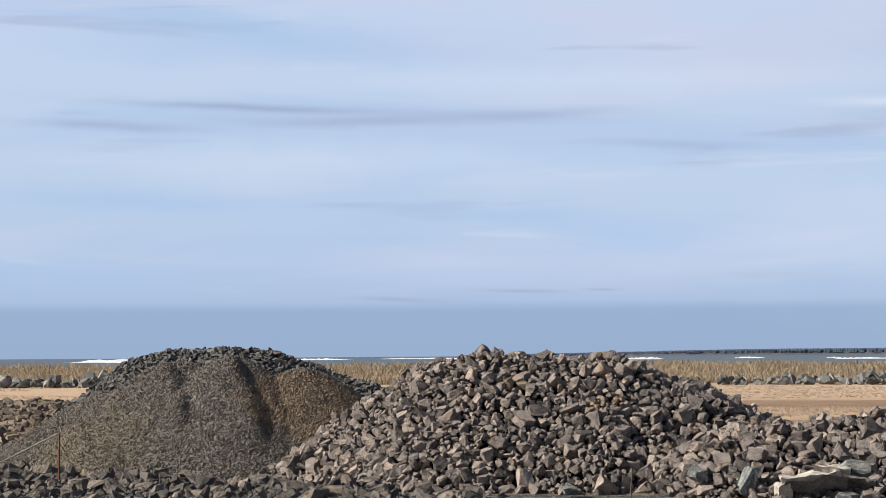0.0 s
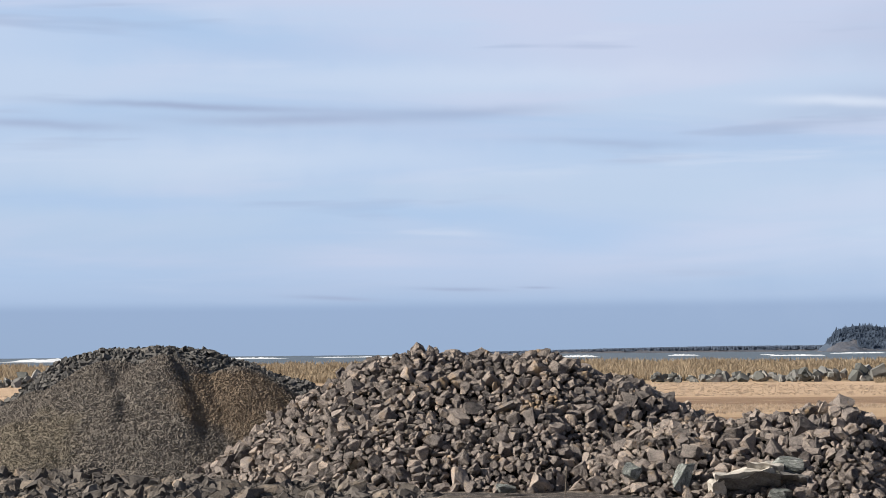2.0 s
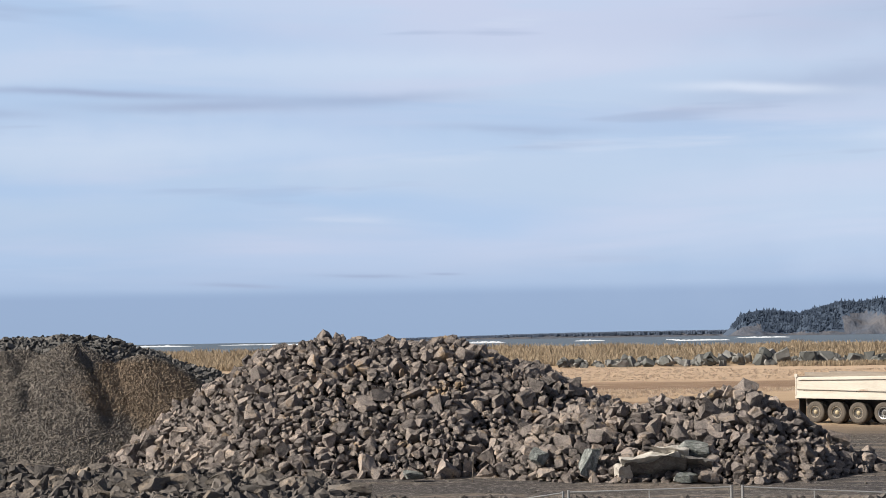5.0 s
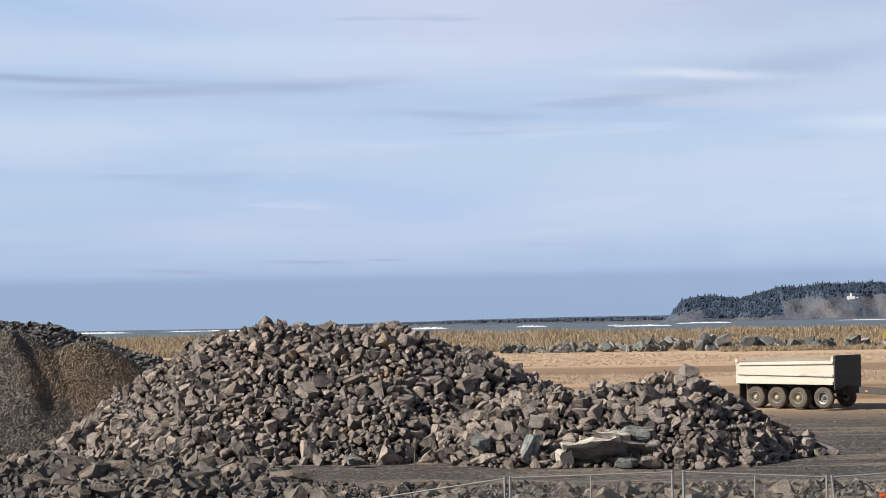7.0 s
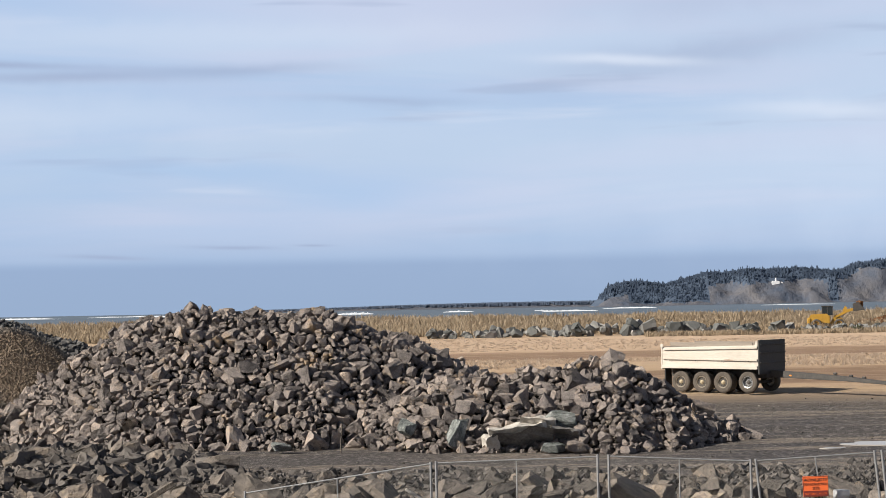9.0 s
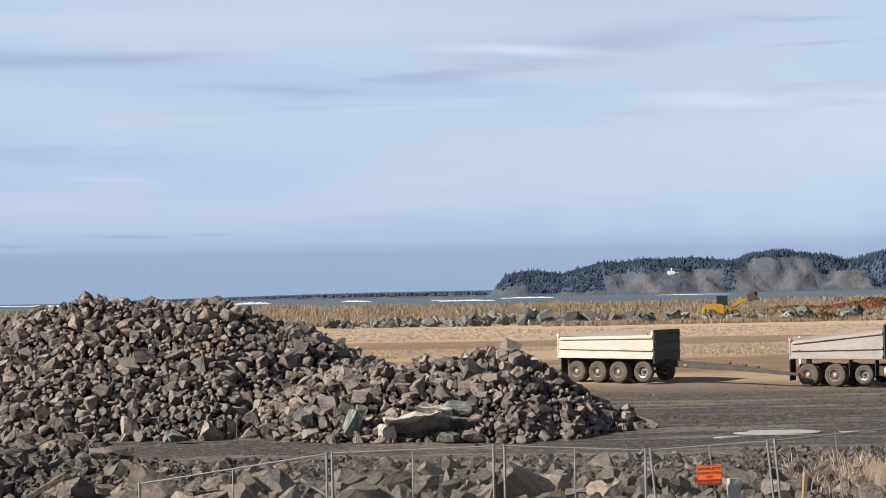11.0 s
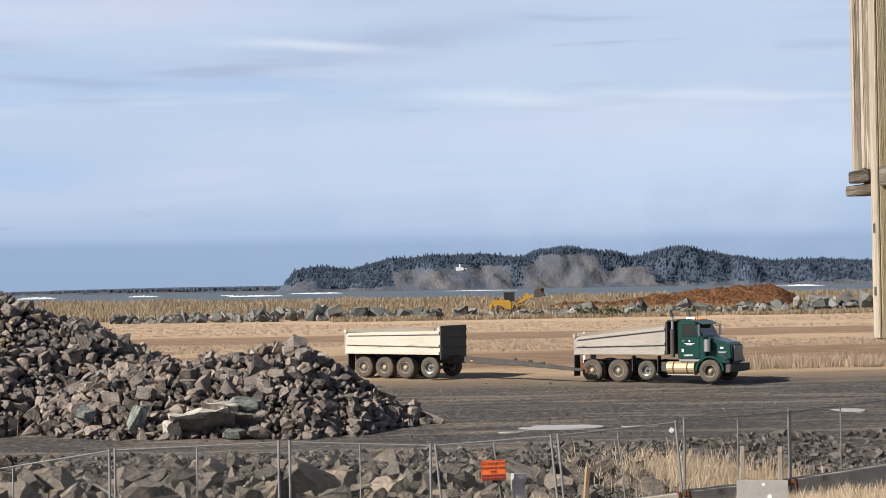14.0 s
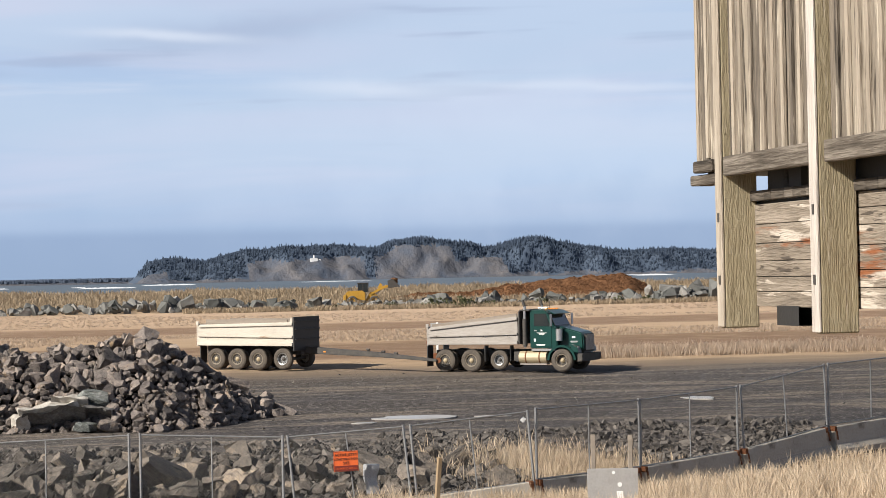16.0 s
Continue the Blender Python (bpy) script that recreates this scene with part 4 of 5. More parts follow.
        for k in (-0.35, 0.35):
            part("tank_strap", revolve(((-0.03, 0.308), (0.03, 0.308)), 18), M_RUST, t, m=pose(4.55 + k, s * 0.88, 0.68, 0, 0, 90))
        part("side_skirt", box(3.9, 5.25, *sorted((s * 0.7, s * 1.1)), 0.34, 0.39), M_ALU, t)
        st = part("exhaust_stack", rod((4.16, s * 1.06, 1.15), (4.16, s * 1.06, 3.1), 0.065, 12), M_CHROME, t)
        part("heat_shield", rod((4.16, s * 1.06, 1.2), (4.16, s * 1.06, 2.5), 0.115, 14), M_DARKMETAL, st)
        part("stack_tip", rod((4.16, s * 1.06, 3.08), (4.06, s * 1.06, 3.38), 0.07, 12), M_DARKMETAL, st)
        part("air_cleaner", rod((5.88, s * 1.0, 1.45), (5.88, s * 1.0, 2.02), 0.16, 16), M_CHROME, t)
        mr = part("mirror", box(5.58, 5.63, *sorted((s * 1.22, s * 1.42)), 2.15, 2.72, 0.02), M_CHROME, cab)
        part("mirror_arm", rod((5.5, s * 1.0, 2.6), (5.6, s * 1.3, 2.68), 0.015, 6), M_DARKMETAL, mr)
        part("mirror_arm", rod((5.5, s * 1.0, 2.1), (5.6, s * 1.3, 2.2), 0.015, 6), M_DARKMETAL, mr)
        # mudguard over the front wheel
        pts = [(6.05 + 0.72 * math.cos(a), 0.56 + 0.70 * math.sin(a)) for a in [math.pi * k / 12 for k in range(13)]]
        pts = pts + [(6.05 + 0.62 * math.cos(a), 0.56 + 0.60 * math.sin(a)) for a in [math.pi * (12 - k) / 12 for k in range(13)]]
        fd = part("mudguard", prism(pts, *sorted((s * 0.78, s * 1.2))), M_GREENP, t)
        hl = part("headlight", box(6.71, 6.84, *sorted((s * 0.80, s * 1.16)), 1.02, 1.22, 0.04), M_DARKMETAL, t)
        part("lens", box(6.84, 6.853, *sorted((s * 0.84, s * 1.12)), 1.05, 1.19), M_CHROME, hl)
        part("nose_wing", prism([(6.5, 0.95), (6.9, 0.9), (6.88, 1.12), (6.55, 1.3)], *sorted((s * 0.75, s * 1.18)), bevel=0.02), M_GREENP, t)
    for i in range(5):
        part("roof_lamp", box(5.05, 5.17, -0.72 + i * 0.34, -0.64 + i * 0.34, 2.92, 2.98, 0.015), M_AMBER, cab)
    part("air_horn", rod((4.6, -0.4, 2.99), (5.05, -0.4, 2.99), 0.03, 8, 0.06), M_CHROME, cab)
    part("antenna", rod((4.75, 0.6, 2.9), (4.75, 0.6, 3.3), 0.012, 6), M_DARKMETAL, cab)
    hood = part("hood", prism([(5.72, 1.15), (6.96, 1.02), (6.99, 1.20), (6.95, 1.74), (6.86, 1.84), (5.72, 2.14)], -0.72, 0.72, 0.06), M_GREENP, t)
    rows_of_bars(hood, 6.5, -0.735, 1.66, (0.16,), 0.09, M_WHITE)
    part("badge", prism([(6.3, 1.44), (6.75, 1.44), (6.66, 1.36), (6.38, 1.36)], -0.745, -0.725), M_CHROME, hood)
    gr = part("grille", box(6.95, 7.03, -0.55, 0.55, 0.98, 1.76, 0.03), M_DARKMETAL, t)
    for i in range(14):
        part("grille_bar", box(7.03, 7.045, -0.52 + i * 0.077, -0.49 + i * 0.077, 1.0, 1.72), M_CHROME, gr)
    part("bumper", prism([(6.85, 0.46), (7.10, 0.50), (7.14, 0.86), (6.85, 0.86)], -1.2, 1.2, 0.03), M_DARKMETAL, t)
    part("engine", box(5.9, 6.8, -0.5, 0.5, 0.85, 1.3, 0.05), M_DARKMETAL, t)
    part("battery_box", box(3.55, 3.85, -1.05, -0.55, 0.5, 0.95, 0.02), M_DARKMETAL, t)
    t.matrix_basis = m


def build_trailer(m):
    t = tagged(new("dump_trailer"), "cream four axle dump trailer with long drawbar", "trailer")
    W = 2.45
    dump_box(t, -1.05, 4.55, 1.20, 2.26, 2.40, W, M_CREAM, 0.0)
    for s in (-1, 1):
        part("load_board", box(-0.6, 4.2, *sorted((s * 1.12, s * 1.17)), 2.30, 2.52), M_BOARD, t)
        part("corner_post", prism([(4.32, 2.2), (4.55, 2.2), (4.55, 2.62), (4.45, 2.62)], *sorted((s * 1.15, s * 1.25))), M_CREAM, t)
    part("front_panel", box(4.56, 4.66, -1.26, 1.26, 0.95, 2.66, 0.02), M_BLACK, t)
    for z in (1.5, 2.0, 2.4):
        part("panel_rib", box(4.66, 4.72, -1.22, 1.22, z, z + 0.07, 0.01), M_BLACK, t)
    part("chassis_frame", box(-1.0, 4.6, -0.45, 0.45, 0.75, 1.16, 0.02), M_DARKMETAL, t)
    for i, x in enumerate((0.0, 1.24, 2.48, 3.92)):
        last = i == 3
        for s in (-1, 1):
            wheel(t, x, s * 1.06, 0.53, 0.28, M_CHROME if last else None, s, 0.56 if last else None, dish=not last)
            if not last:
                wheel(t, x, s * 0.72, 0.53, 0.28, side=s)
        part("axle", rod((x, -1.1, 0.53), (x, 1.1, 0.53), 0.08, 10), M_DARKMETAL, t)
    part("mud_flap", box(-0.95, -0.9, -1.2, -0.6, 0.3, 1.18), M_BLACK, t)
    part("mud_flap", box(-0.95, -0.9, 0.6, 1.2, 0.3, 1.18), M_BLACK, t)
    bar = part("drawbar", prism([(4.5, 0.80), (8.6, 0.66), (12.0, 0.46), (12.0, 0.58), (8.6, 0.90), (4.5, 1.16)], -0.16, 0.16, 0.02), M_DARKMETAL, t)
    part("eye", revolve(((-0.05, 0.14), (0.05, 0.14)), 12), M_RUST, bar, m=pose(12.05, 0, 0.52))
    for x in (8.15, 9.0, 9.7):
        zz = 0.80 - (x - 8.2) * 0.11
        v = part("valve", rod((x, 0, zz - 0.06), (x, 0, zz + 0.2), 0.05, 8), M_DARKMETAL, bar)
        part("valve_cap", box(x - 0.1, x + 0.1, -0.06, 0.06, zz + 0.16, zz + 0.26, 0.02), M_DARKMETAL, v)
    part("marker_lamp", box(5.7, 5.82, -0.18, -0.16, 0.86, 0.92), M_AMBER, bar)
    t.matrix_basis = m


build_truck(pose(18.0, 93.7, ground_z(18.0, 93.7) + 0.01, 0, 0, -36) @ Matrix.Scale(0.935, 4))
build_trailer(pose(8.15, 99.2, ground_z(8.15, 99.2) + 0.01, 0, 0.6, -37) @ Matrix.Scale(0.92, 4))


def build_loader(m):
    t = tagged(new("wheel_loader"), "yellow wheel loader tipping a raised bucket beside soil", "loader")
    body = part("body", prism([(-3.6, 1.1), (-0.4, 0.9), (-0.4, 2.0), (-0.9, 2.45), (-3.3, 2.35), (-3.65, 1.9)], -0.95, 0.95, 0.06), M_YELLOW, t)
    part("counterweight", box(-3.9, -3.4, -1.1, 1.1, 0.9, 1.8, 0.08), M_YELLOW, body)
    part("air_intake", rod((-2.6, 0.3, 2.35), (-2.6, 0.3, 2.9), 0.09, 10), M_DARKMETAL, body)
    part("front_frame", prism([(-0.5, 0.8), (1.6, 0.8), (1.7, 1.3), (0.9, 2.2), (0.3, 2.2)], -0.5, 0.5, 0.05), M_YELLOW, t)
    cab = part("cab", prism([(-1.6, 2.2), (-0.1, 2.2), (0.1, 2.7), (-0.1, 3.55), (-1.55, 3.55)], -0.75, 0.75, 0.05), M_GLASS, t)
    part("roof", box(-1.75, 0.1, -0.85, 0.85, 3.55, 3.68, 0.03), M_DARKMETAL, cab)
    for x in (-1.58, -0.8, -0.02):
        for s in (-1, 1):
            part("pillar", box(x - 0.05, x + 0.05, s * 0.76 - 0.04, s * 0.76 + 0.04, 2.2, 3.55), M_DARKMETAL, cab)
    for x in (-2.5, 1.0):
        for s in (-1, 1):
            wheel(t, x, s * 1.1, 0.82, 0.65, M_YELLOW, s)
    for s in (-1, 1):
        part("lift_arm", prism([(0.4, 1.7), (0.6, 2.1), (2.2, 3.1), (3.5, 3.3), (3.6, 3.0), (2.4, 2.65)], *sorted((s * 0.45, s * 0.62)), bevel=0.02), M_YELLOW, t)
        part("lift_cylinder", rod((0.5, s * 0.38, 1.1), (2.2, s * 0.38, 2.7), 0.08, 8), M_CHROME, t)
    part("tilt_lever", prism([(1.5, 2.9), (1.9, 3.6), (2.3, 3.3), (1.8, 2.7)], -0.15, 0.15), M_YELLOW, t)
    bk = part("bucket", prism([(3.2, 2.75), (5.0, 2.95), (5.0, 3.05), (3.6, 3.15), (3.5, 3.9), (3.95, 4.1), (3.9, 4.2), (3.1, 3.9)], -1.45, 1.45), M_DARKMETAL, t)
    for s in (-1, 1):
        part("bucket_side", prism([(3.2, 2.8), (5.0, 2.98), (4.0, 4.15), (3.2, 3.9)], *sorted((s * 1.45, s * 1.5))), M_DARKMETAL, bk)
    o = joined_stones("load", [((3.9 + 0.5 * rnd.random(), rnd.uniform(-1.2, 1.2), 3.4 + 0.75 * rnd.random()), rnd.uniform(0.2, 0.35), rnd.randrange(999)) for _ in range(40)], SMALL, M_SOIL, bk)
    o["label"] = "dark heaped soil"
    t.matrix_basis = m


build_loader(pose(41.0, 276, ground_z(41.0, 276) + 0.01, 0, 0, -10) @ Matrix.Scale(0.84, 4))


# ---- red soil heap beyond the jetty stones ----
SX = [40, 46, 50, 57.5, 63, 71.5, 77, 80, 82.2, 84.5, 88]
SZ = [0.8, 1.7, 2.3, 2.4, 3.2, 4.1, 4.35, 4.5, 3.4, 2.2, 0.5]


def soil_z(x, y):
    return interp(x, SX, SZ) - max(abs(y - 290) - 0.8, 0) * 0.55 + 0.35 * nz(x, y, 0.5, 60) + 0.2 * nz(x, y, 1.5, 61)


so = sheet("soil_heap", drange(40, 88, 0.35), drange(280, 300, 0.4), soil_z, M_SOIL, lambda x, y, z: z > ground_z(x, y) - 0.3)
cl = scatter(14000, 40, 88, 282, 291, soil_z, lambda r: r.uniform(0.05, 0.12), lambda x, y, z: z > ground_z(x, y), 88, 0.6, 0.3, 1.0)
o = joined_stones("clod_layer", cl, SMALL, M_SOIL, so)
o["kind"] = "stuff"
tagged(so, "long heap of loose rust red soil near the dune", "soil heap")

# ---- chain-link fence panels ----
def fence_panel(a, b, za, zb, height=1.85, mid=True, lean=0.0):
    """One panel from a to b (x, y); za and zb are the heights of its top rail."""
    t = tagged(new("fence_panel"), "galvanised chain-link fence panel with round steel posts", "fence", "chain-link fence")
    A, B = Vector((*a, za)), Vector((*b, zb))
    d = B - A
    up = Vector((lean, 0, 1))
    down = -up * height
    flat = Vector((d.x, d.y, 0)).normalized()
    for p in (A, B):
        part("post", rod(p + down - Vector((0, 0, 0.5)), p + up * 0.05, 0.034, 8), M_STEEL, t)
    part("top_rail", rod(A, B, 0.021, 8), M_STEEL, t)
    part("bottom_rail", rod(A + down * 0.99, B + down * 0.99, 0.022, 6), M_STEEL, t)
    if mid:
        q = A + d * 0.5
        part("brace", rod(q + down, q, 0.02, 6), M_STEEL, t)
    # wire: two sets of slanting strands
    V, F = [], []
    L = d.length
    pitch, w = 0.085, 0.0018
    n = int((L + height) / pitch)

    def at(u, h):
        return A + d * (u / L) + down * (h / height)

    for s in (0, 1):
        for i in range(n):
            u0 = -height + i * pitch
            h0, h1 = 0.0, height
            lo, hi = u0, u0 + height
            if lo < 0:
                h0, lo = -u0, 0.0
            if hi > L:
                h1, hi = L - u0, L
            if hi - lo < 0.02:
                continue
            if s:
                lo, hi = L - lo, L - hi
            p, q = at(lo, h0), at(hi, h1)
            side = (q - p).normalized().cross(Vector((flat.y, -flat.x, 0))) * w
            out = Vector((flat.y, -flat.x, 0)) * w
            k = len(V)
            V += [p + side, p - side * 0.5 + out, p - side * 0.5 - out, q + side, q - side * 0.5 + out, q - side * 0.5 - out]
            F += [(k, k + 1, k + 4, k + 3), (k + 1, k + 2, k + 5, k + 4), (k + 2, k, k + 3, k + 5)]
    o = new("wire_mesh", mesh_from("wire_mesh", V, F, M_WIRE))
    o.parent = t
    return t


fence_panel((-7.3, 55.3), (-2.35, 54.8), 0.17, 0.90)
fence_panel((-2.2, 54.6), (1.98, 54.2), 0.93, 1.06)
fence_panel((2.26, 54.1), (5.85, 53.7), 1.07, 0.92)
fence_panel((5.98, 53.7), (8.95, 53.5), 0.92, 1.10, lean=-0.12)
fence_panel((9.12, 53.4), (12.3, 53.8), 1.12, 1.36, lean=-0.1)
fence_panel((12.57, 54.0), (16.0, 56.2), 1.40, 1.42)
fence_panel((16.05, 56.25), (19.6, 58.5), 1.42, 1.56)
fence_panel((19.75, 58.6), (23.2, 60.95), 1.57, 2.0, lean=-0.05)
fence_panel((23.35, 61.0), (26.9, 63.0), 2.02, 2.15)


# ---- concrete barriers under the fence ----
def barrier(a, b, za, zb):
    t = tagged(new("concrete_barrier"), "weathered concrete road barrier carrying the fence", "barrier", "concrete barriers")
    A, B = Vector((*a, za)), Vector((*b, zb))
    d = B - A
    L = d.length - 0.06
    prof = [(-0.30, -0.86), (-0.30, -0.70), (-0.16, -0.52), (-0.09, -0.02), (-0.07, 0), (0.07, 0), (0.09, -0.02), (0.16, -0.52), (0.30, -0.70), (0.30, -0.86)]
    bm = bmesh.new()
    f = bm.faces.new([bm.verts.new((0, y, z)) for y, z in prof])
    g2 = bmesh.ops.extrude_face_region(bm, geom=[f])
    bmesh.ops.translate(bm, vec=(L, 0, 0), verts=[v for v in g2["geom"] if isinstance(v, bmesh.types.BMVert)])
    bmesh.ops.recalc_face_normals(bm, faces=bm.faces)
    part("body", bm, M_CONCRETE, t)
    for x in (0.05, L - 0.05):
        br = part("bracket", box(x - 0.06, x + 0.06, -0.12, 0.12, -0.14, 0.015, 0.01), M_RUST, t)
        part("bolt", rod((x, -0.14, -0.05), (x, -0.09, -0.05), 0.02, 6), M_RUST, br)
        part("drip_stain", box(x - 0.03, x + 0.04, -0.132, -0.122, -0.42, -0.14), M_RUST, br, m=pose(0, 0, 0, -8))
    t.matrix_basis = Matrix.LocRotScale(A, Euler((0, -math.atan2(d.z, math.hypot(d.x, d.y)), math.atan2(d.y, d.x))), None)


for a, b, za, zb in (((9.1, 53.3), (12.45, 53.85), -0.75, -0.46), ((12.55, 53.9), (15.95, 56.1), -0.45, -0.44), ((16.05, 56.15), (19.6, 58.45), -0.43, -0.27),
                     ((19.75, 58.5), (23.2, 60.85), -0.25, 0.11), ((23.4, 60.9), (27.0, 62.9), 0.12, 0.30)):
    barrier(a, b, za, zb)


# ---- orange warning sign wired to the fence ----
def warning_sign():
    t = tagged(new("warning_sign"), "orange warning sign with black lettering on chain-link fence", "sign")
    plate = part("plate", box(-0.32, 0.32, 0, 0.012, -0.26, 0.26, 0.004), M_ORANGE, t)
    M_RED = material("dark red band", [(0.16, 0.02, 0.012), (0.22, 0.03, 0.018)], 4, 0.6, 0)
    part("lower_band", box(-0.30, 0.30, -0.006, -0.002, -0.245, -0.11), M_RED, plate)
    for x0, x1, z0, z1 in ((-0.315, 0.315, 0.245, 0.252), (-0.315, 0.315, -0.252, -0.245), (-0.315, -0.308, -0.25, 0.25), (0.308, 0.315, -0.25, 0.25)):
        part("border", box(x0, x1, -0.006, -0.001, z0, z1), M_BLACK, plate)

    def line(words, z, size, mat):
        cu = bpy.data.curves.new("lettering", "FONT")
        cu.body, cu.size, cu.align_x, cu.extrude = words, size, "CENTER", 0.002
        cu.materials.append(mat)
        o = new("lettering", cu)
        o.parent = plate
        o.matrix_basis = pose(0, -0.008, z, 90) @ Matrix.Diagonal((0.95, 1, 1, 1))

    line("ACTIVE JETTY", 0.135, 0.098, M_BLACK)
    line("CONSTRUCTION", 0.030, 0.086, M_BLACK)
    line("SITE", -0.075, 0.098, M_BLACK)
    line("NO PUBLIC ACCESS", -0.205, 0.066, M_ORANGE)
    t.matrix_basis = pose(7.45, 53.50, 0.265, 0, -1.5, -2)


warning_sign()
M_SHEET = material("grey metal sheet", [(0.30, 0.29, 0.28), (0.40, 0.39, 0.38), (0.46, 0.45, 0.44)], 3.0, 0.55, 0.08, 20, metal=0.3)
t = tagged(new("sign_back"), "back of a grey metal sign on two posts in grass", "sign")
pl = part("panel", box(-0.545, 0.545, 0, 0.02, -0.55, 0.75, 0.006), M_SHEET, t)
part("post", box(-0.46, -0.36, 0.02, 0.12, -0.9, 1.48, 0.01), M_BOARD, t)
part("post", box(0.34, 0.44, 0.02, 0.12, -0.9, 1.46, 0.01), M_BOARD, t)
for x, z, r in ((0.02, 0.66, 0.035), (0.15, 0.40, 0.05)):
    part("sticker", rod((x, -0.006, z), (x, 0.0, z), r, 14), M_WHITE, pl)
part("sticker", box(0.08, 0.22, -0.005, 0.0, 0.0, 0.26), M_WHITE, pl)
t.matrix_basis = pose(11.95, 44, 0.0, 0, 0, -14)
t = tagged(new("wooden_post"), "short weathered wooden stake leaning in dry grass", "post")
part("stake", box(-0.05, 0.05, -0.05, 0.05, -0.9, 1.0, 0.012), material("tan timber", [(0.25, 0.18, 0.11), (0.38, 0.29, 0.19)], 3, 0.9, 0.3, stretch=(3, 3, 0.3)), t)
t.matrix_basis = pose(8.45, 46, -0.05, 3, 4, 10)

# road sign seen from behind
t = tagged(new("road_sign"), "small road sign on a pale post beside the track", "sign")
part("post", box(-0.05, 0.05, -0.04, 0.04, -0.1, 1.95, 0.008), M_WHITE, t)
part("plate", box(-0.32, 0.30, 0.045, 0.07, 1.08, 1.92, 0.01), M_SHEET, t)
t.matrix_basis = pose(18.05, 98.5, ground_z(18.05, 98.5), 0, 0, -15)

# pipe rail by the gravel heap
t = tagged(new("pipe_rail"), "thin rusty pipe handrail beside the gravel heap", "rail")
part("post", rod((-27.5, 74, ground_z(-27.5, 74) - 0.2), (-27.49, 74, 2.2), 0.035, 8), M_RUST, t)
part("rail", rod((-32.5, 74, -0.22), (-27.49, 74, 2.18), 0.03, 8), M_BOARD, t)
part("post", rod((-32.3, 74, ground_z(-32.3, 74) - 0.6), (-32.3, 74, -0.15), 0.035, 8), M_RUST, t)


# ---- puddles ----
# Pale base colour holds the sky's reflection along with thin mud.
M_PUDDLE = material("muddy water with sky reflection", [(0.34, 0.315, 0.28), (0.46, 0.43, 0.39)], 1.0, 0.3, 0.02, 6)


def puddle(cx, cy, rx, ry, seed):
    bm = bmesh.new()
    n = 36
    vs = []
    zt = max(ground_z(cx + rx * math.cos(a) * 0.7, cy + ry * math.sin(a) * 0.7) for a in (0, 1.6, 3.1, 4.7)) + 0.012
    for i in range(n):
        a = 6.28318 * i / n
        k = 1 + 0.45 * noise.noise((math.cos(a) * 1.4, math.sin(a) * 1.4, seed))
        vs.append(bm.verts.new((cx + rx * k * math.cos(a), cy + ry * k * math.sin(a), zt)))
    f = bm.faces.new(vs)
    g2 = bmesh.ops.extrude_face_region(bm, geom=[f])
    bmesh.ops.translate(bm, vec=(0, 0, -0.06), verts=[v for v in g2["geom"] if isinstance(v, bmesh.types.BMVert)])
    bmesh.ops.recalc_face_normals(bm, faces=bm.faces)
    tagged(part("puddle", bm, M_PUDDLE), "shallow muddy rain puddle on gravel, coloured pale as sky reflection", "puddle", "puddles")


puddle(12.4, 71.3, 1.5, 1.0, 1.0)
puddle(10.3, 69.9, 0.4, 0.2, 2.0)
puddle(23.7, 75.4, 0.62, 0.75, 3.0)
puddle(14.9, 71.2, 0.6, 0.3, 4.0)


# ---- big pale and green blocks at the foot of the heap ----
def block(name, label, mat, m, size, seed, cuts=4, amp=0.16):
    bm = bmesh.new()
    bmesh.ops.create_cube(bm, size=1.0)
    bmesh.ops.subdivide_edges(bm, edges=bm.edges, cuts=cuts, use_grid_fill=True)
    for v in bm.verts:
        c = v.co * 1.0
        p = Vector((c.x * size[0], c.y * size[1], c.z * size[2]))
        w = noise.noise_vector((p.x * 0.9 + seed, p.y * 0.9, p.z * 0.9)) * amp * 1.6 + noise.noise_vector((p.x * 2.6 + seed, p.y * 2.6, p.z * 2.6)) * amp * 0.6
        k = 1 - 0.16 * max(0, abs(c.x) + abs(c.y) + abs(c.z) - 1.0)
        v.co = p * k + w
    ob = part(name, bm, mat)
    ob.matrix_basis = m
    tagged(ob, label, "boulder")


def split_block(name, label, mat, m, size, k):
    """A large split stone of its own."""
    ob = new(name, mesh_from(name, SHAPES[k][0], SHAPES[k][1], mat))
    ob.matrix_basis = m @ Matrix.Diagonal((*size, 1))
    tagged(ob, label, "boulder")


gz = ground_z(0, 71)


def undercut_slab(name, label, mat, m, l, d, h, under, seed):
    """A broken slab whose front leans out over its recessed foot."""
    bm = bmesh.new()
    bmesh.ops.create_cube(bm, size=1.0)
    bmesh.ops.subdivide_edges(bm, edges=bm.edges, cuts=10, use_grid_fill=True)
    for v in bm.verts:
        c = v.co.copy()
        p = Vector((c.x * l, c.y * d, c.z * h))
        p.y += under * (0.5 - c.z) * (0.5 - c.y)
        p.z *= 1 - 0.35 * max(0.0, -c.x) * (c.z > 0)
        k = 1 - 0.13 * max(0.0, abs(c.x) + abs(c.z) - 0.75)
        v.co = Vector((p.x * k, p.y, p.z * k)) + noise.noise_vector((p.x * 1.3 + seed, p.y * 1.3, p.z * 1.3)) * 0.15 + noise.noise_vector((p.x * 4 + seed, p.y * 4, p.z * 4)) * 0.07
    ob = part(name, bm, mat)
    ob.matrix_basis = m
    tagged(ob, label, "boulder")


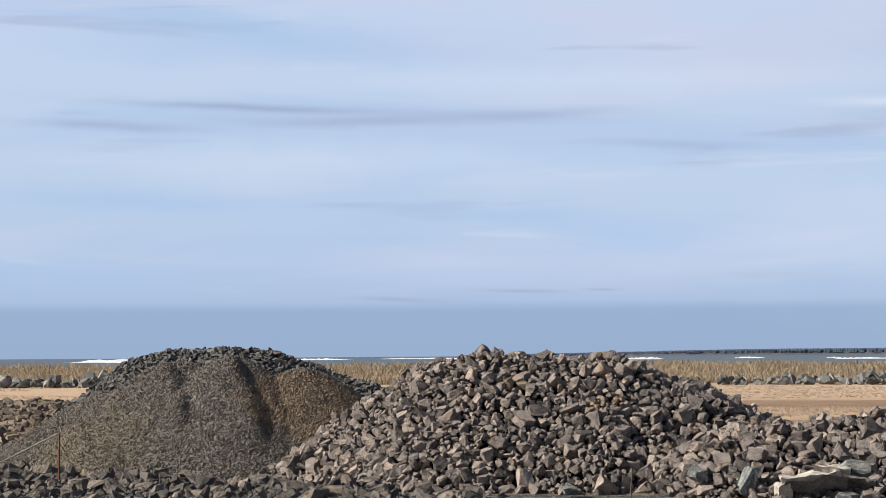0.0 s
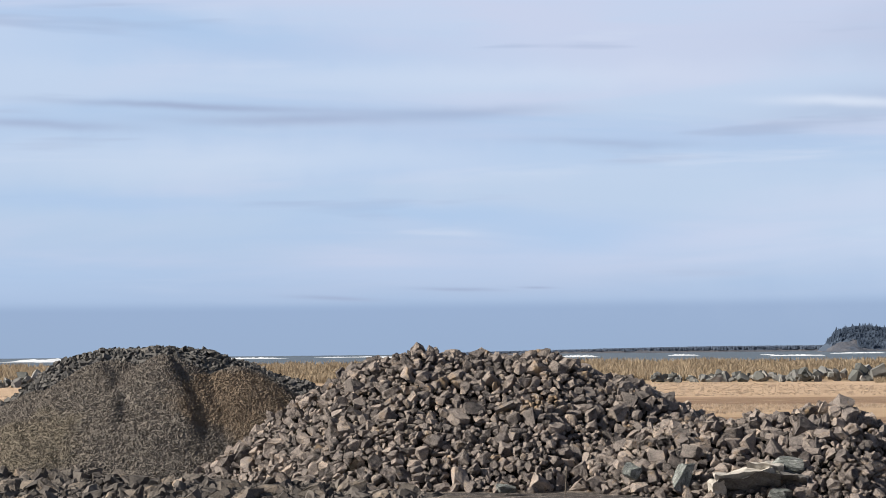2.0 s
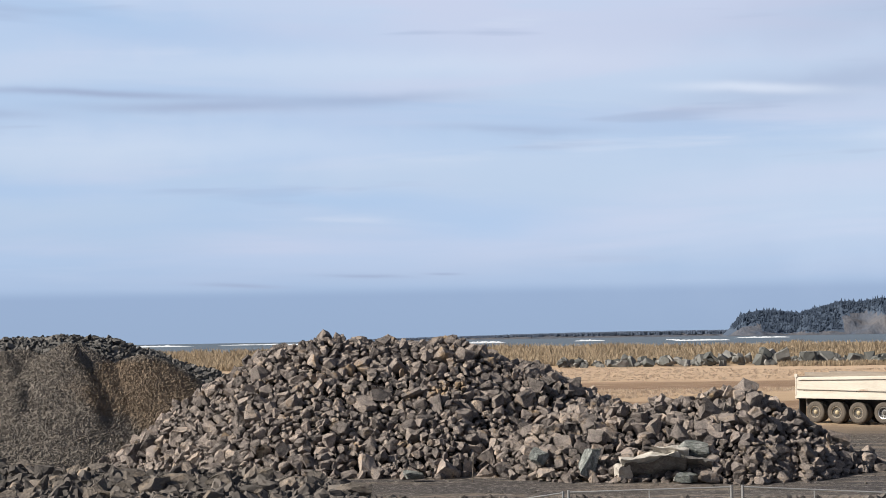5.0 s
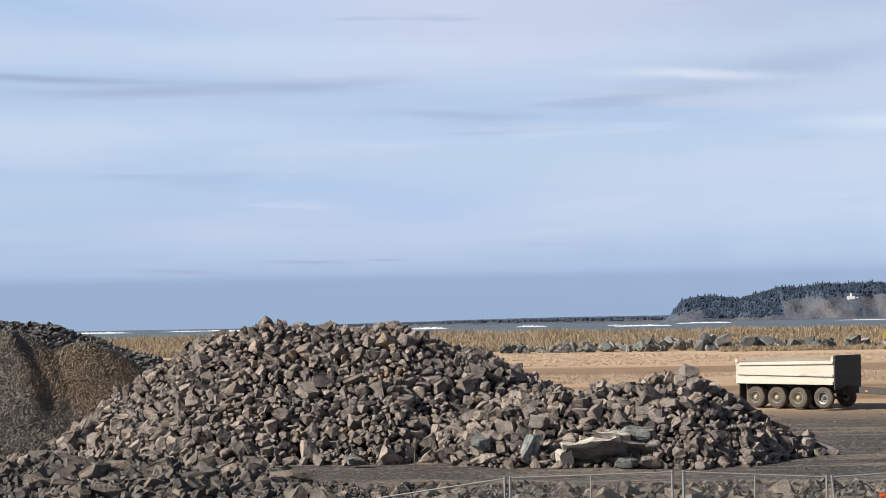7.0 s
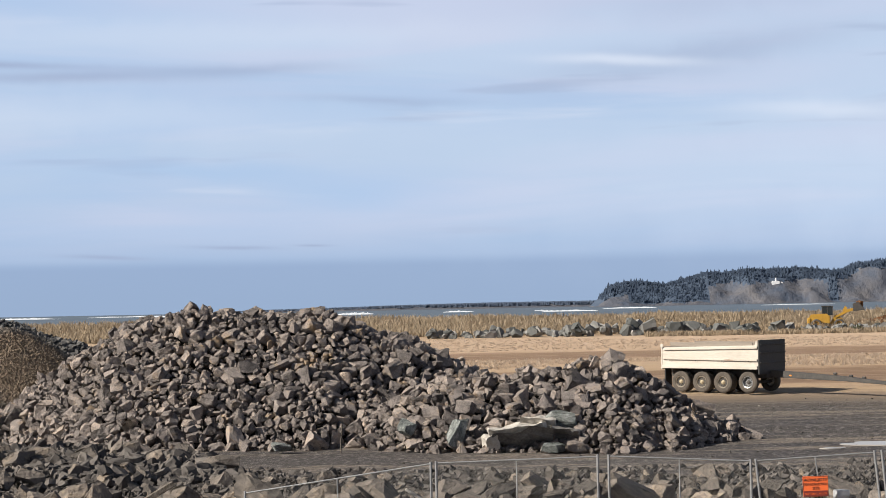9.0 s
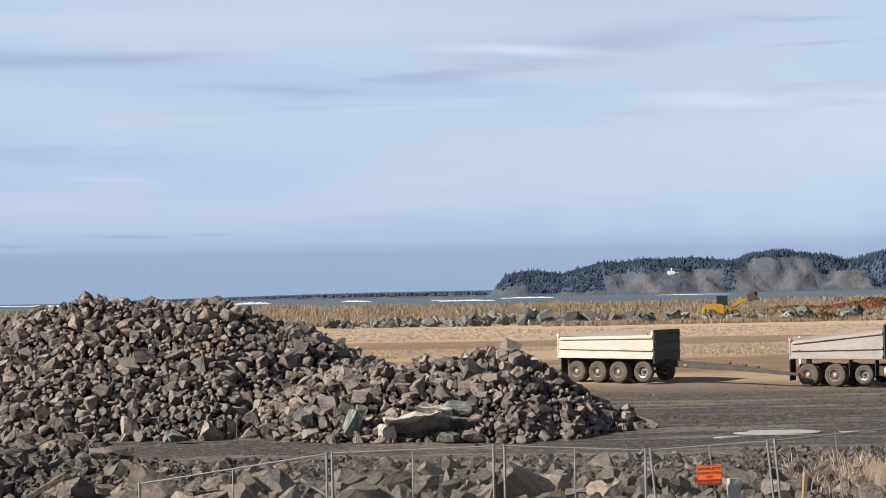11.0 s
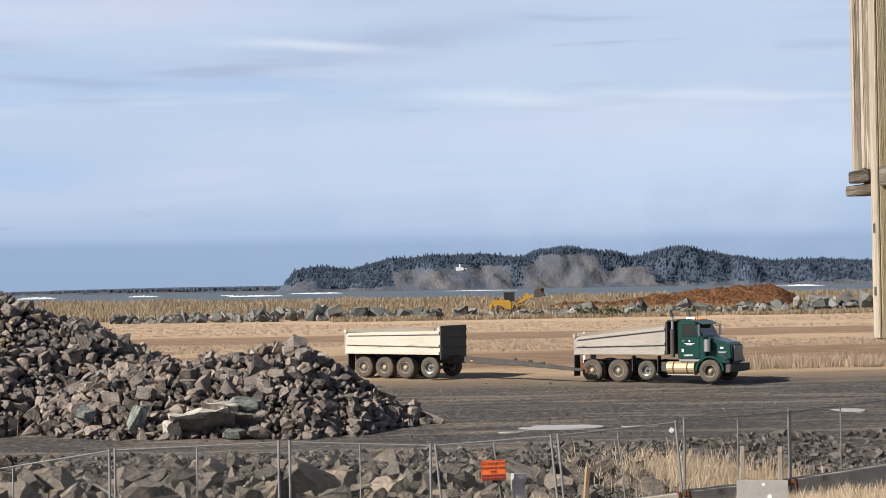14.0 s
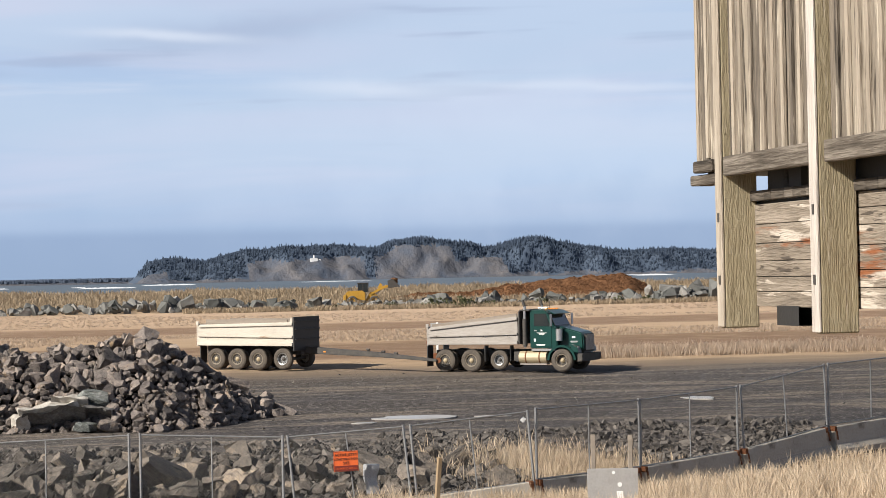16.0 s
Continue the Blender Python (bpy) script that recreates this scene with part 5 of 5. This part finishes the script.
# Front shade is the grey body colour; sunlit top and end are pale.
M_SLAB_SHADE = material("slab stone in shade", [(0.085, 0.083, 0.082), (0.165, 0.158, 0.15), (0.27, 0.255, 0.238)], 1.5, 0.9, 0.8, 12, gain=3.0)
undercut_slab("grey_slab", "long broken slab, undercut front darkened as shade", M_SLAB_SHADE, pose(0.05, 70.45, gz + 0.40, 0, -4, 4), 2.1, 1.1, 0.74, 0.85, 3.0)
undercut_slab("pale_slab", "pale worn crust standing for the sunlit slab top", M_PALE, pose(-0.12, 70.5, gz + 0.72, 2, -7, 5), 1.9, 0.95, 0.32, 0.3, 5.0)
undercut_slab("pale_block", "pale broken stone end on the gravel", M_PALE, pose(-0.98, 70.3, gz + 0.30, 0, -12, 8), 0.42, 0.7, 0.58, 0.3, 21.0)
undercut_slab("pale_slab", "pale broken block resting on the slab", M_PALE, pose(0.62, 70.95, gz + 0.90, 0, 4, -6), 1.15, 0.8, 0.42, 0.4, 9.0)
undercut_slab("dark_slab", "slab coloured as shade leaning against the pale slab", M_SLAB_SHADE, pose(1.50, 70.5, gz + 0.46, 0, 12, -6), 0.95, 0.9, 0.66, 0.8, 15.0)
split_block("green_boulder", "pale green stone block lying on the slabs", M_GREEN, pose(1.38, 71.15, gz + 0.98, 0, 5, -6), (0.95, 0.5, 0.42), 12)
split_block("green_boulder", "small pale green stone on the gravel", M_GREEN, pose(1.02, 69.7, gz + 0.14, 0, 6, 20), (0.48, 0.35, 0.24), 18)
split_block("grey_block", "squared dark grey block on the gravel", M_ROCK, pose(1.85, 69.7, gz + 0.18, 0, 3, 12), (0.45, 0.35, 0.27), 20)
split_block("green_boulder", "upright grey green stone in the rock heap", M_GREEN, pose(-2.1, 70.8, gz + 0.6, 0, 10, 30), (0.45, 0.4, 0.72), 9)
split_block("green_boulder", "grey green stone among brown quarry rock", M_GREEN, pose(-3.9, 71.3, gz + 0.8, 0, 30, 10), (0.30, 0.27, 0.36), 21)
split_block("green_boulder", "flat grey green stone at the foot of the heap", M_GREEN, pose(-8.2, 71.3, gz + 0.25, 0, 4, 10), (0.46, 0.32, 0.2), 6)


# ---- weathered timber tower ----
def timber(name, tones, stretch, stain=None, gain=4.2, spread=0.35):
    return material(name, tones, 3.2, 0.92, 1.0, 16, spread=spread, stretch=stretch, stain=stain, gain=gain, relief=0.03)


M_TBOARD = timber("weathered boards", [(0.075, 0.065, 0.056), (0.19, 0.162, 0.132), (0.30, 0.258, 0.208), (0.43, 0.378, 0.305)], (3.0, 3.0, 0.22), [((0.06, 0.052, 0.045), 4.0, 0.57, 0.66), ((0.52, 0.46, 0.375), 5.0, 0.54, 0.64)], 3.6, 0.55)
M_TPOST = timber("rough sawn post", [(0.26, 0.215, 0.14), (0.38, 0.322, 0.213), (0.49, 0.43, 0.30)], (7.0, 7.0, 0.6), [((0.20, 0.155, 0.10), 5.0, 0.57, 0.68), ((0.50, 0.43, 0.33), 6.0, 0.58, 0.68)], 2.4, 0.2)
M_TBEAM = timber("grey beam", [(0.04, 0.035, 0.03), (0.12, 0.102, 0.084), (0.29, 0.255, 0.215)], (3.0, 0.25, 3.5))
M_TPLANK = timber("peeling planks", [(0.15, 0.125, 0.10), (0.25, 0.212, 0.17), (0.36, 0.31, 0.255)], (2.5, 0.35, 3.0), [((0.54, 0.48, 0.41), 2.4, 0.55, 0.60), ((0.26, 0.10, 0.045), 1.1, 0.60, 0.68), ((0.09, 0.075, 0.062), 5.0, 0.60, 0.66)])
M_TNEARWHITE = timber("near-white board", [(0.42, 0.375, 0.33), (0.58, 0.53, 0.48), (0.70, 0.65, 0.595)], (3.0, 3.0, 0.22))
M_TPALE = timber("pale worn sunlit board", [(0.27, 0.228, 0.18), (0.40, 0.345, 0.28), (0.52, 0.46, 0.38)], (3.0, 3.0, 0.22))
tower = tagged(new("timber_tower"), "tall weathered timber tower with board and batten cladding", "tower")
T_BASE, T_TOP = 4.47, 8.6
for y, px in ((0.0, -0.012), (-2.2, -0.055), (-4.4, -0.06)):
    part("post", box(px, px + 0.322, y, y + 0.15, T_BASE, T_TOP, 0.012), M_TPOST, tower)
    # Pale facing covers only the left side of each post.
    part("facing_board", box(px - 0.024, px - 0.002, y + 0.002, y + 0.145, T_BASE + 0.01, T_TOP, 0.005), M_TNEARWHITE if y < -1 else M_TPALE, tower, "pale board")
rnd = random.Random(8)


def cladding(y0, y1):
    y = y0
    while y < y1 - 0.02:
        w = min(rnd.uniform(0.17, 0.27), y1 - y)
        zb = 5.99 - rnd.uniform(0.0, 0.05)
        part("board", box(0.06 + rnd.uniform(-0.008, 0.008), 0.085, y + 0.004, y + w - 0.004, zb, T_TOP, 0.004), M_TBOARD, tower)
        # Paler colour on most battens stands for their sunlit left edges.
        if y > y0 + 0.05:
            part("batten", box(0.025, 0.06, y - 0.028, y + 0.028, zb + rnd.uniform(0, 0.03), T_TOP, 0.005), M_TPALE if rnd.random() < 0.6 else M_TBOARD, tower)
        y += w


cladding(0.30, 0.78)
cladding(-1.90, 0.0)
cladding(-4.1, -2.2)
part("beam", box(-0.015, 0.10, -1.895, 0.0, 5.83, 6.005, 0.012), M_TBEAM, tower)
part("beam", box(-0.015, 0.10, -4.1, -2.205, 5.83, 6.005, 0.012), M_TBEAM, tower)
part("beam", box(-0.01, 0.10, 0.305, 0.78, 5.89, 6.0, 0.012), M_TBEAM, tower)
part("beam_end", box(0.035, 0.24, 0.305, 0.98, 5.78, 5.875, 0.012), M_TBEAM, tower)
part("deck", box(0.11, 4.0, -5.5, 0.7, 5.86, 5.98), M_DARKMETAL, tower)
for y in (-3.6, -2.9, -1.55, -0.75):
    part("joist", box(0.3, 4.0, y, y + 0.1, 5.7, 5.86), M_TBEAM, tower)
part("wall", box(0.12, 0.16, -5.5, 0.7, 5.98, T_TOP), M_TBOARD, tower)
part("roof", box(-0.1, 4.1, -5.6, 0.85, T_TOP, T_TOP + 0.15), M_TBOARD, tower)


def planking(y0, y1):
    z = 4.66
    while z < 5.55:
        h = rnd.uniform(0.13, 0.2)
        part("plank", box(0.285, 0.33, y0, y1, z, min(z + h, 5.6) - 0.006, 0.004), M_TPLANK, tower)
        z += h
    y = y0
    while y < y1 - 0.01:
        w = min(rnd.uniform(0.16, 0.3), y1 - y)
        part("cap_block", box(0.24, 0.34, y + 0.003, y + w - 0.003, 5.60, 5.69, 0.006), M_TBEAM, tower)
        y += w


planking(-1.9, 0.28)
planking(-4.1, -1.92)
# Added black sheet that gives the gaps between planks their shade.
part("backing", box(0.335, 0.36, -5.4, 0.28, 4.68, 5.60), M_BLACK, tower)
# Added black strips paint the dark of the shaded recess under the beam.
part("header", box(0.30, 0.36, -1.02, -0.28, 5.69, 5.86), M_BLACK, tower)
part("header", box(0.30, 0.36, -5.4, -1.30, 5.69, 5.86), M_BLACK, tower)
bm = box(0.268, 0.455, -0.98, -0.50, 4.50, 4.67)
mouth = min(bm.faces, key=lambda f: f.calc_center_median().y)
bmesh.ops.inset_region(bm, faces=[mouth], thickness=0.008)
bmesh.ops.translate(bm, verts=list(mouth.verts), vec=(0, 0.4, 0))
part("vent_box", bm, M_BLACK, tower)
for y, px in ((0.0, -0.012), (-2.2, -0.055)):
    for z in (5.42, 4.86):
        part("bolt_plate", box(px - 0.030, px - 0.024, y + 0.05, y + 0.09, z, z + 0.08), M_DARKMETAL, tower)
# carried by heavy legs behind its outer wall
for y in (-5.2, -2.6, 0.3):
    part("leg", box(3.6, 3.9, y, y + 0.3, 1.8, T_TOP, 0.015), M_TPOST, tower)
part("back_wall", box(3.9, 4.0, -5.5, 0.7, 5.98, T_TOP), M_TBOARD, tower)
tower.matrix_basis = pose(6.13, 18.2, 0, 0, 0, 2.94)


# ---- grass ----
M_GRASS = material("dry grass", [(0.45, 0.345, 0.235), (0.68, 0.545, 0.395), (0.86, 0.72, 0.56)], 0.3, 0.9, 0.0, 3.0, spread=0.6)
M_STRAW = material("short straw", [(0.36, 0.27, 0.195), (0.54, 0.425, 0.32), (0.69, 0.56, 0.44)], 0.3, 0.9, 0.0, 3.0, spread=0.6)
M_DUNE = material("dune grass", [(0.20, 0.155, 0.105), (0.40, 0.315, 0.215), (0.58, 0.475, 0.345)], 0.08, 0.9, 0.0, 0.8, spread=0.6)

let_light_through(M_GRASS, 0.4)
let_light_through(M_DUNE, 0.35)
let_light_through(M_STRAW, 0.5)


def grass(name, n, place, hmin, hmax, width, mat, seed, label, blades=5, lean=0.5):
    r = random.Random(seed)
    V, F = [], []
    for _ in range(n):
        p = place(r)
        if p is None:
            continue
        x, y = p
        z = ground_z(x, y) - 0.03
        h = r.uniform(hmin, hmax)
        for b in range(blades):
            a = r.uniform(0, 6.28)
            dx, dy = math.cos(a), math.sin(a)
            l = r.uniform(0.1, lean) * h
            w = width * r.uniform(0.6, 1.3)
            bx, by = x + r.uniform(-0.12, 0.12) * (1 + h), y + r.uniform(-0.12, 0.12)
            hh = h * r.uniform(0.6, 1.1)
            k = len(V)
            ph = r.uniform(-1.2, 1.2)
            ux, uy = w * math.cos(ph) * 1.15, w * math.sin(ph) * 1.15
            mx, my = bx + dx * l * 0.35, by + dy * l * 0.35
            V += [(bx - ux, by - uy, z), (bx + ux, by + uy, z), (mx + ux * 0.7, my + uy * 0.7, z + hh * 0.6), (mx - ux * 0.7, my - uy * 0.7, z + hh * 0.6),
                  (bx + dx * l, by + dy * l, z + hh)]
            F += [(k, k + 1, k + 2, k + 3), (k + 3, k + 2, k + 4)]
    ob = new(name, mesh_from(name, V, F, mat))
    tagged(ob, label, "grass", kind="stuff")


def fan(r, y0, y1, x0=-0.44, x1=0.47):
    y = r.uniform(y0, y1)
    return y * r.uniform(x0, x1), y


def near_grass(r):
    x = r.uniform(7.5, 27)
    y = r.uniform(38, 52.6 + 0.65 * max(0.0, x - 12.5))
    if nz(x, y, 0.35, 70) < -0.25 and r.random() < 0.7:
        return None
    return x, y


grass("near_grass", 30000, near_grass, 0.3, 0.8, 0.010, M_GRASS, 61, "tall dry straw coloured grass below the barriers")
grass("bank_grass", 1800, lambda r: (r.gauss(14.5, 1.5), r.gauss(58.5, 1.2)), 0.3, 0.8, 0.012, M_GRASS, 62, "tufts of dry grass among the rubble")


def strip_grass(r):
    x, y = fan(r, 98.5, 107)
    k = nz(x, y, 0.12, 71) + (0.4 if x > 20 else 0.0)
    return (x, y) if k > 0.14 and not (-40 < x < -3) and not (2 < x < 20 and y < 101.5) else None


grass("track_grass", 16000, strip_grass, 0.15, 0.6, 0.018, M_STRAW, 63, "uneven strip of dry grass beside the dirt track")
grass("middle_grass", 14000, lambda r: (lambda p: p if nz(p[0], p[1], 0.05, 72) + 0.25 * nz(p[0], p[1], 0.3, 74) > -0.08 else None)(fan(r, 131, 156)), 0.08, 0.24, 0.025, M_STRAW, 64, "pale dry grass in a band across the flats")
grass("far_grass", 16000, lambda r: (lambda p: p if nz(p[0], p[1], 0.04, 73) > -0.2 else None)(fan(r, 184, 262)), 0.05, 0.17, 0.04, M_STRAW, 65, "pale short dry grass before the stones")
grass("fringe_grass", 9000, lambda r: (lambda p: p if nz(p[0], p[1], 0.15, 76) > -0.15 else None)(fan(r, 250, 264, 0.06, 0.47)), 0.25, 0.75, 0.05, M_DUNE, 67, "tan grass tufts along the foot of the stones")
grass("dune_grass", 34000, lambda r: fan(r, 272, 345), 0.5, 1.35, 0.07, M_DUNE, 66, "tan and brown dune grass along the shore")

# low bushes by the jetty stones
M_BUSH = material("dark shrub", [(0.035, 0.04, 0.02), (0.065, 0.07, 0.035), (0.10, 0.10, 0.05)], 1.0, 0.95, 0.2, 6, spread=0.6)


def bush(x, y, r0, h, seed):
    r = random.Random(seed)
    V, F = [], []
    z = ground_z(x, y)
    for _ in range(260):
        a, u = r.uniform(0, 6.28), r.random() ** 0.5
        p = Vector((x + r0 * u * math.cos(a), y + r0 * u * math.sin(a) * 0.7, z + h * (1 - u * u) * r.uniform(0.1, 1.1)))
        d = Vector((r.uniform(-1, 1), r.uniform(-1, 1), r.uniform(-0.3, 1))) * 0.16 * h
        e = Vector((r.uniform(-1, 1), r.uniform(-1, 1), r.uniform(-1, 1))) * 0.16 * h
        k = len(V)
        V += [p - d, p + e, p + d, p - e * 0.6]
        F += [(k, k + 1, k + 2, k + 3)]
    ob = new("shrub", mesh_from("shrub", V, F, M_BUSH))
    tagged(ob, "low dark green shrub on dry ground", "shrub", "shrubs")


for i, (x, y, r0, h) in enumerate(((3.0, 80.5, 1.0, 0.9), (46.5, 255, 2.6, 1.3), (50.0, 256, 2.0, 1.4), (53.0, 255, 1.6, 0.9), (41.0, 257, 1.2, 0.9), (60, 256, 1.2, 1.0), (70, 256, 1.1, 1.0), (74, 257, 1.4, 1.0), (34, 256, 1.0, 0.7), (28, 256, 0.9, 0.6))):
    bush(x, y, r0, h, i)

# lighthouse on the headland
M_LWHITE = material("white paint", [(0.78, 0.78, 0.77), (0.84, 0.84, 0.83)], 0.5, 0.7, 0.0)
t = tagged(new("lighthouse"), "small white lighthouse station on the headland cliff", "lighthouse")
ly = 3400.0
while head_z(423, ly) < 33.0:
    ly += 2.0
part("tower", rod((0, 0, -4), (0, 0, 8.5), 1.6, 12, 1.2), M_LWHITE, t)
part("lantern", rod((0, 0, 8.5), (0, 0, 10.5), 1.0, 10, 0.4), M_BLACK, t)
hs2 = part("house", prism([(-7, -4), (6, -4), (6, 2.2), (4.5, 3.6), (-5.5, 3.6), (-7, 2.2)], -3, 3), M_LWHITE, t)
part("annex", prism([(7.5, -4), (11, -4), (11, 1.0), (9.2, 2.0), (7.5, 1.0)], -2, 2), M_LWHITE, t)
t.matrix_basis = pose(423, ly, 33.0)

# driftwood, scraps and small litter by the rubble bank
def plank_thing(name, label, m, size, mat, cat):
    ob = part(name, box(-size[0] / 2, size[0] / 2, -size[1] / 2, size[1] / 2, -size[2] / 2, size[2] / 2, 0.02), mat)
    ob.matrix_basis = m
    tagged(ob, label, cat)


plank_thing("driftwood_beam", "dark weathered timber beam lying in rubble", pose(-10.0, 56.3, 0.0, 0, -30, 12), (1.5, 0.14, 0.16), M_TBEAM, "timber")
plank_thing("broken_board", "pale broken board stuck among boulders", pose(-2.6, 55.4, -0.1, 0, 33, 0), (1.1, 0.2, 0.07), M_PALE, "board")
plank_thing("wooden_stake", "thin dark stake standing in the rock heap", pose(-6.1, 71.2, 0.55, 4, 4, 0), (0.05, 0.05, 1.1), M_TBEAM, "stake")
M_PLASTIC = material("grey plastic sheet", [(0.30, 0.31, 0.33), (0.55, 0.56, 0.58)], 3, 0.35, 0.6, 9)
block("plastic_sheet", "crumpled grey plastic sheeting hanging by the fence", M_PLASTIC, pose(8.15, 53.9, -0.25, 0, 0, 0), (0.30, 0.14, 0.85), 40.0, 6, 0.16)
plank_thing("small_tag", "small white tag wired to the fence", pose(12.15, 53.65, 1.17, 0, 40, 0), (0.11, 0.02, 0.13), M_WHITE, "tag")
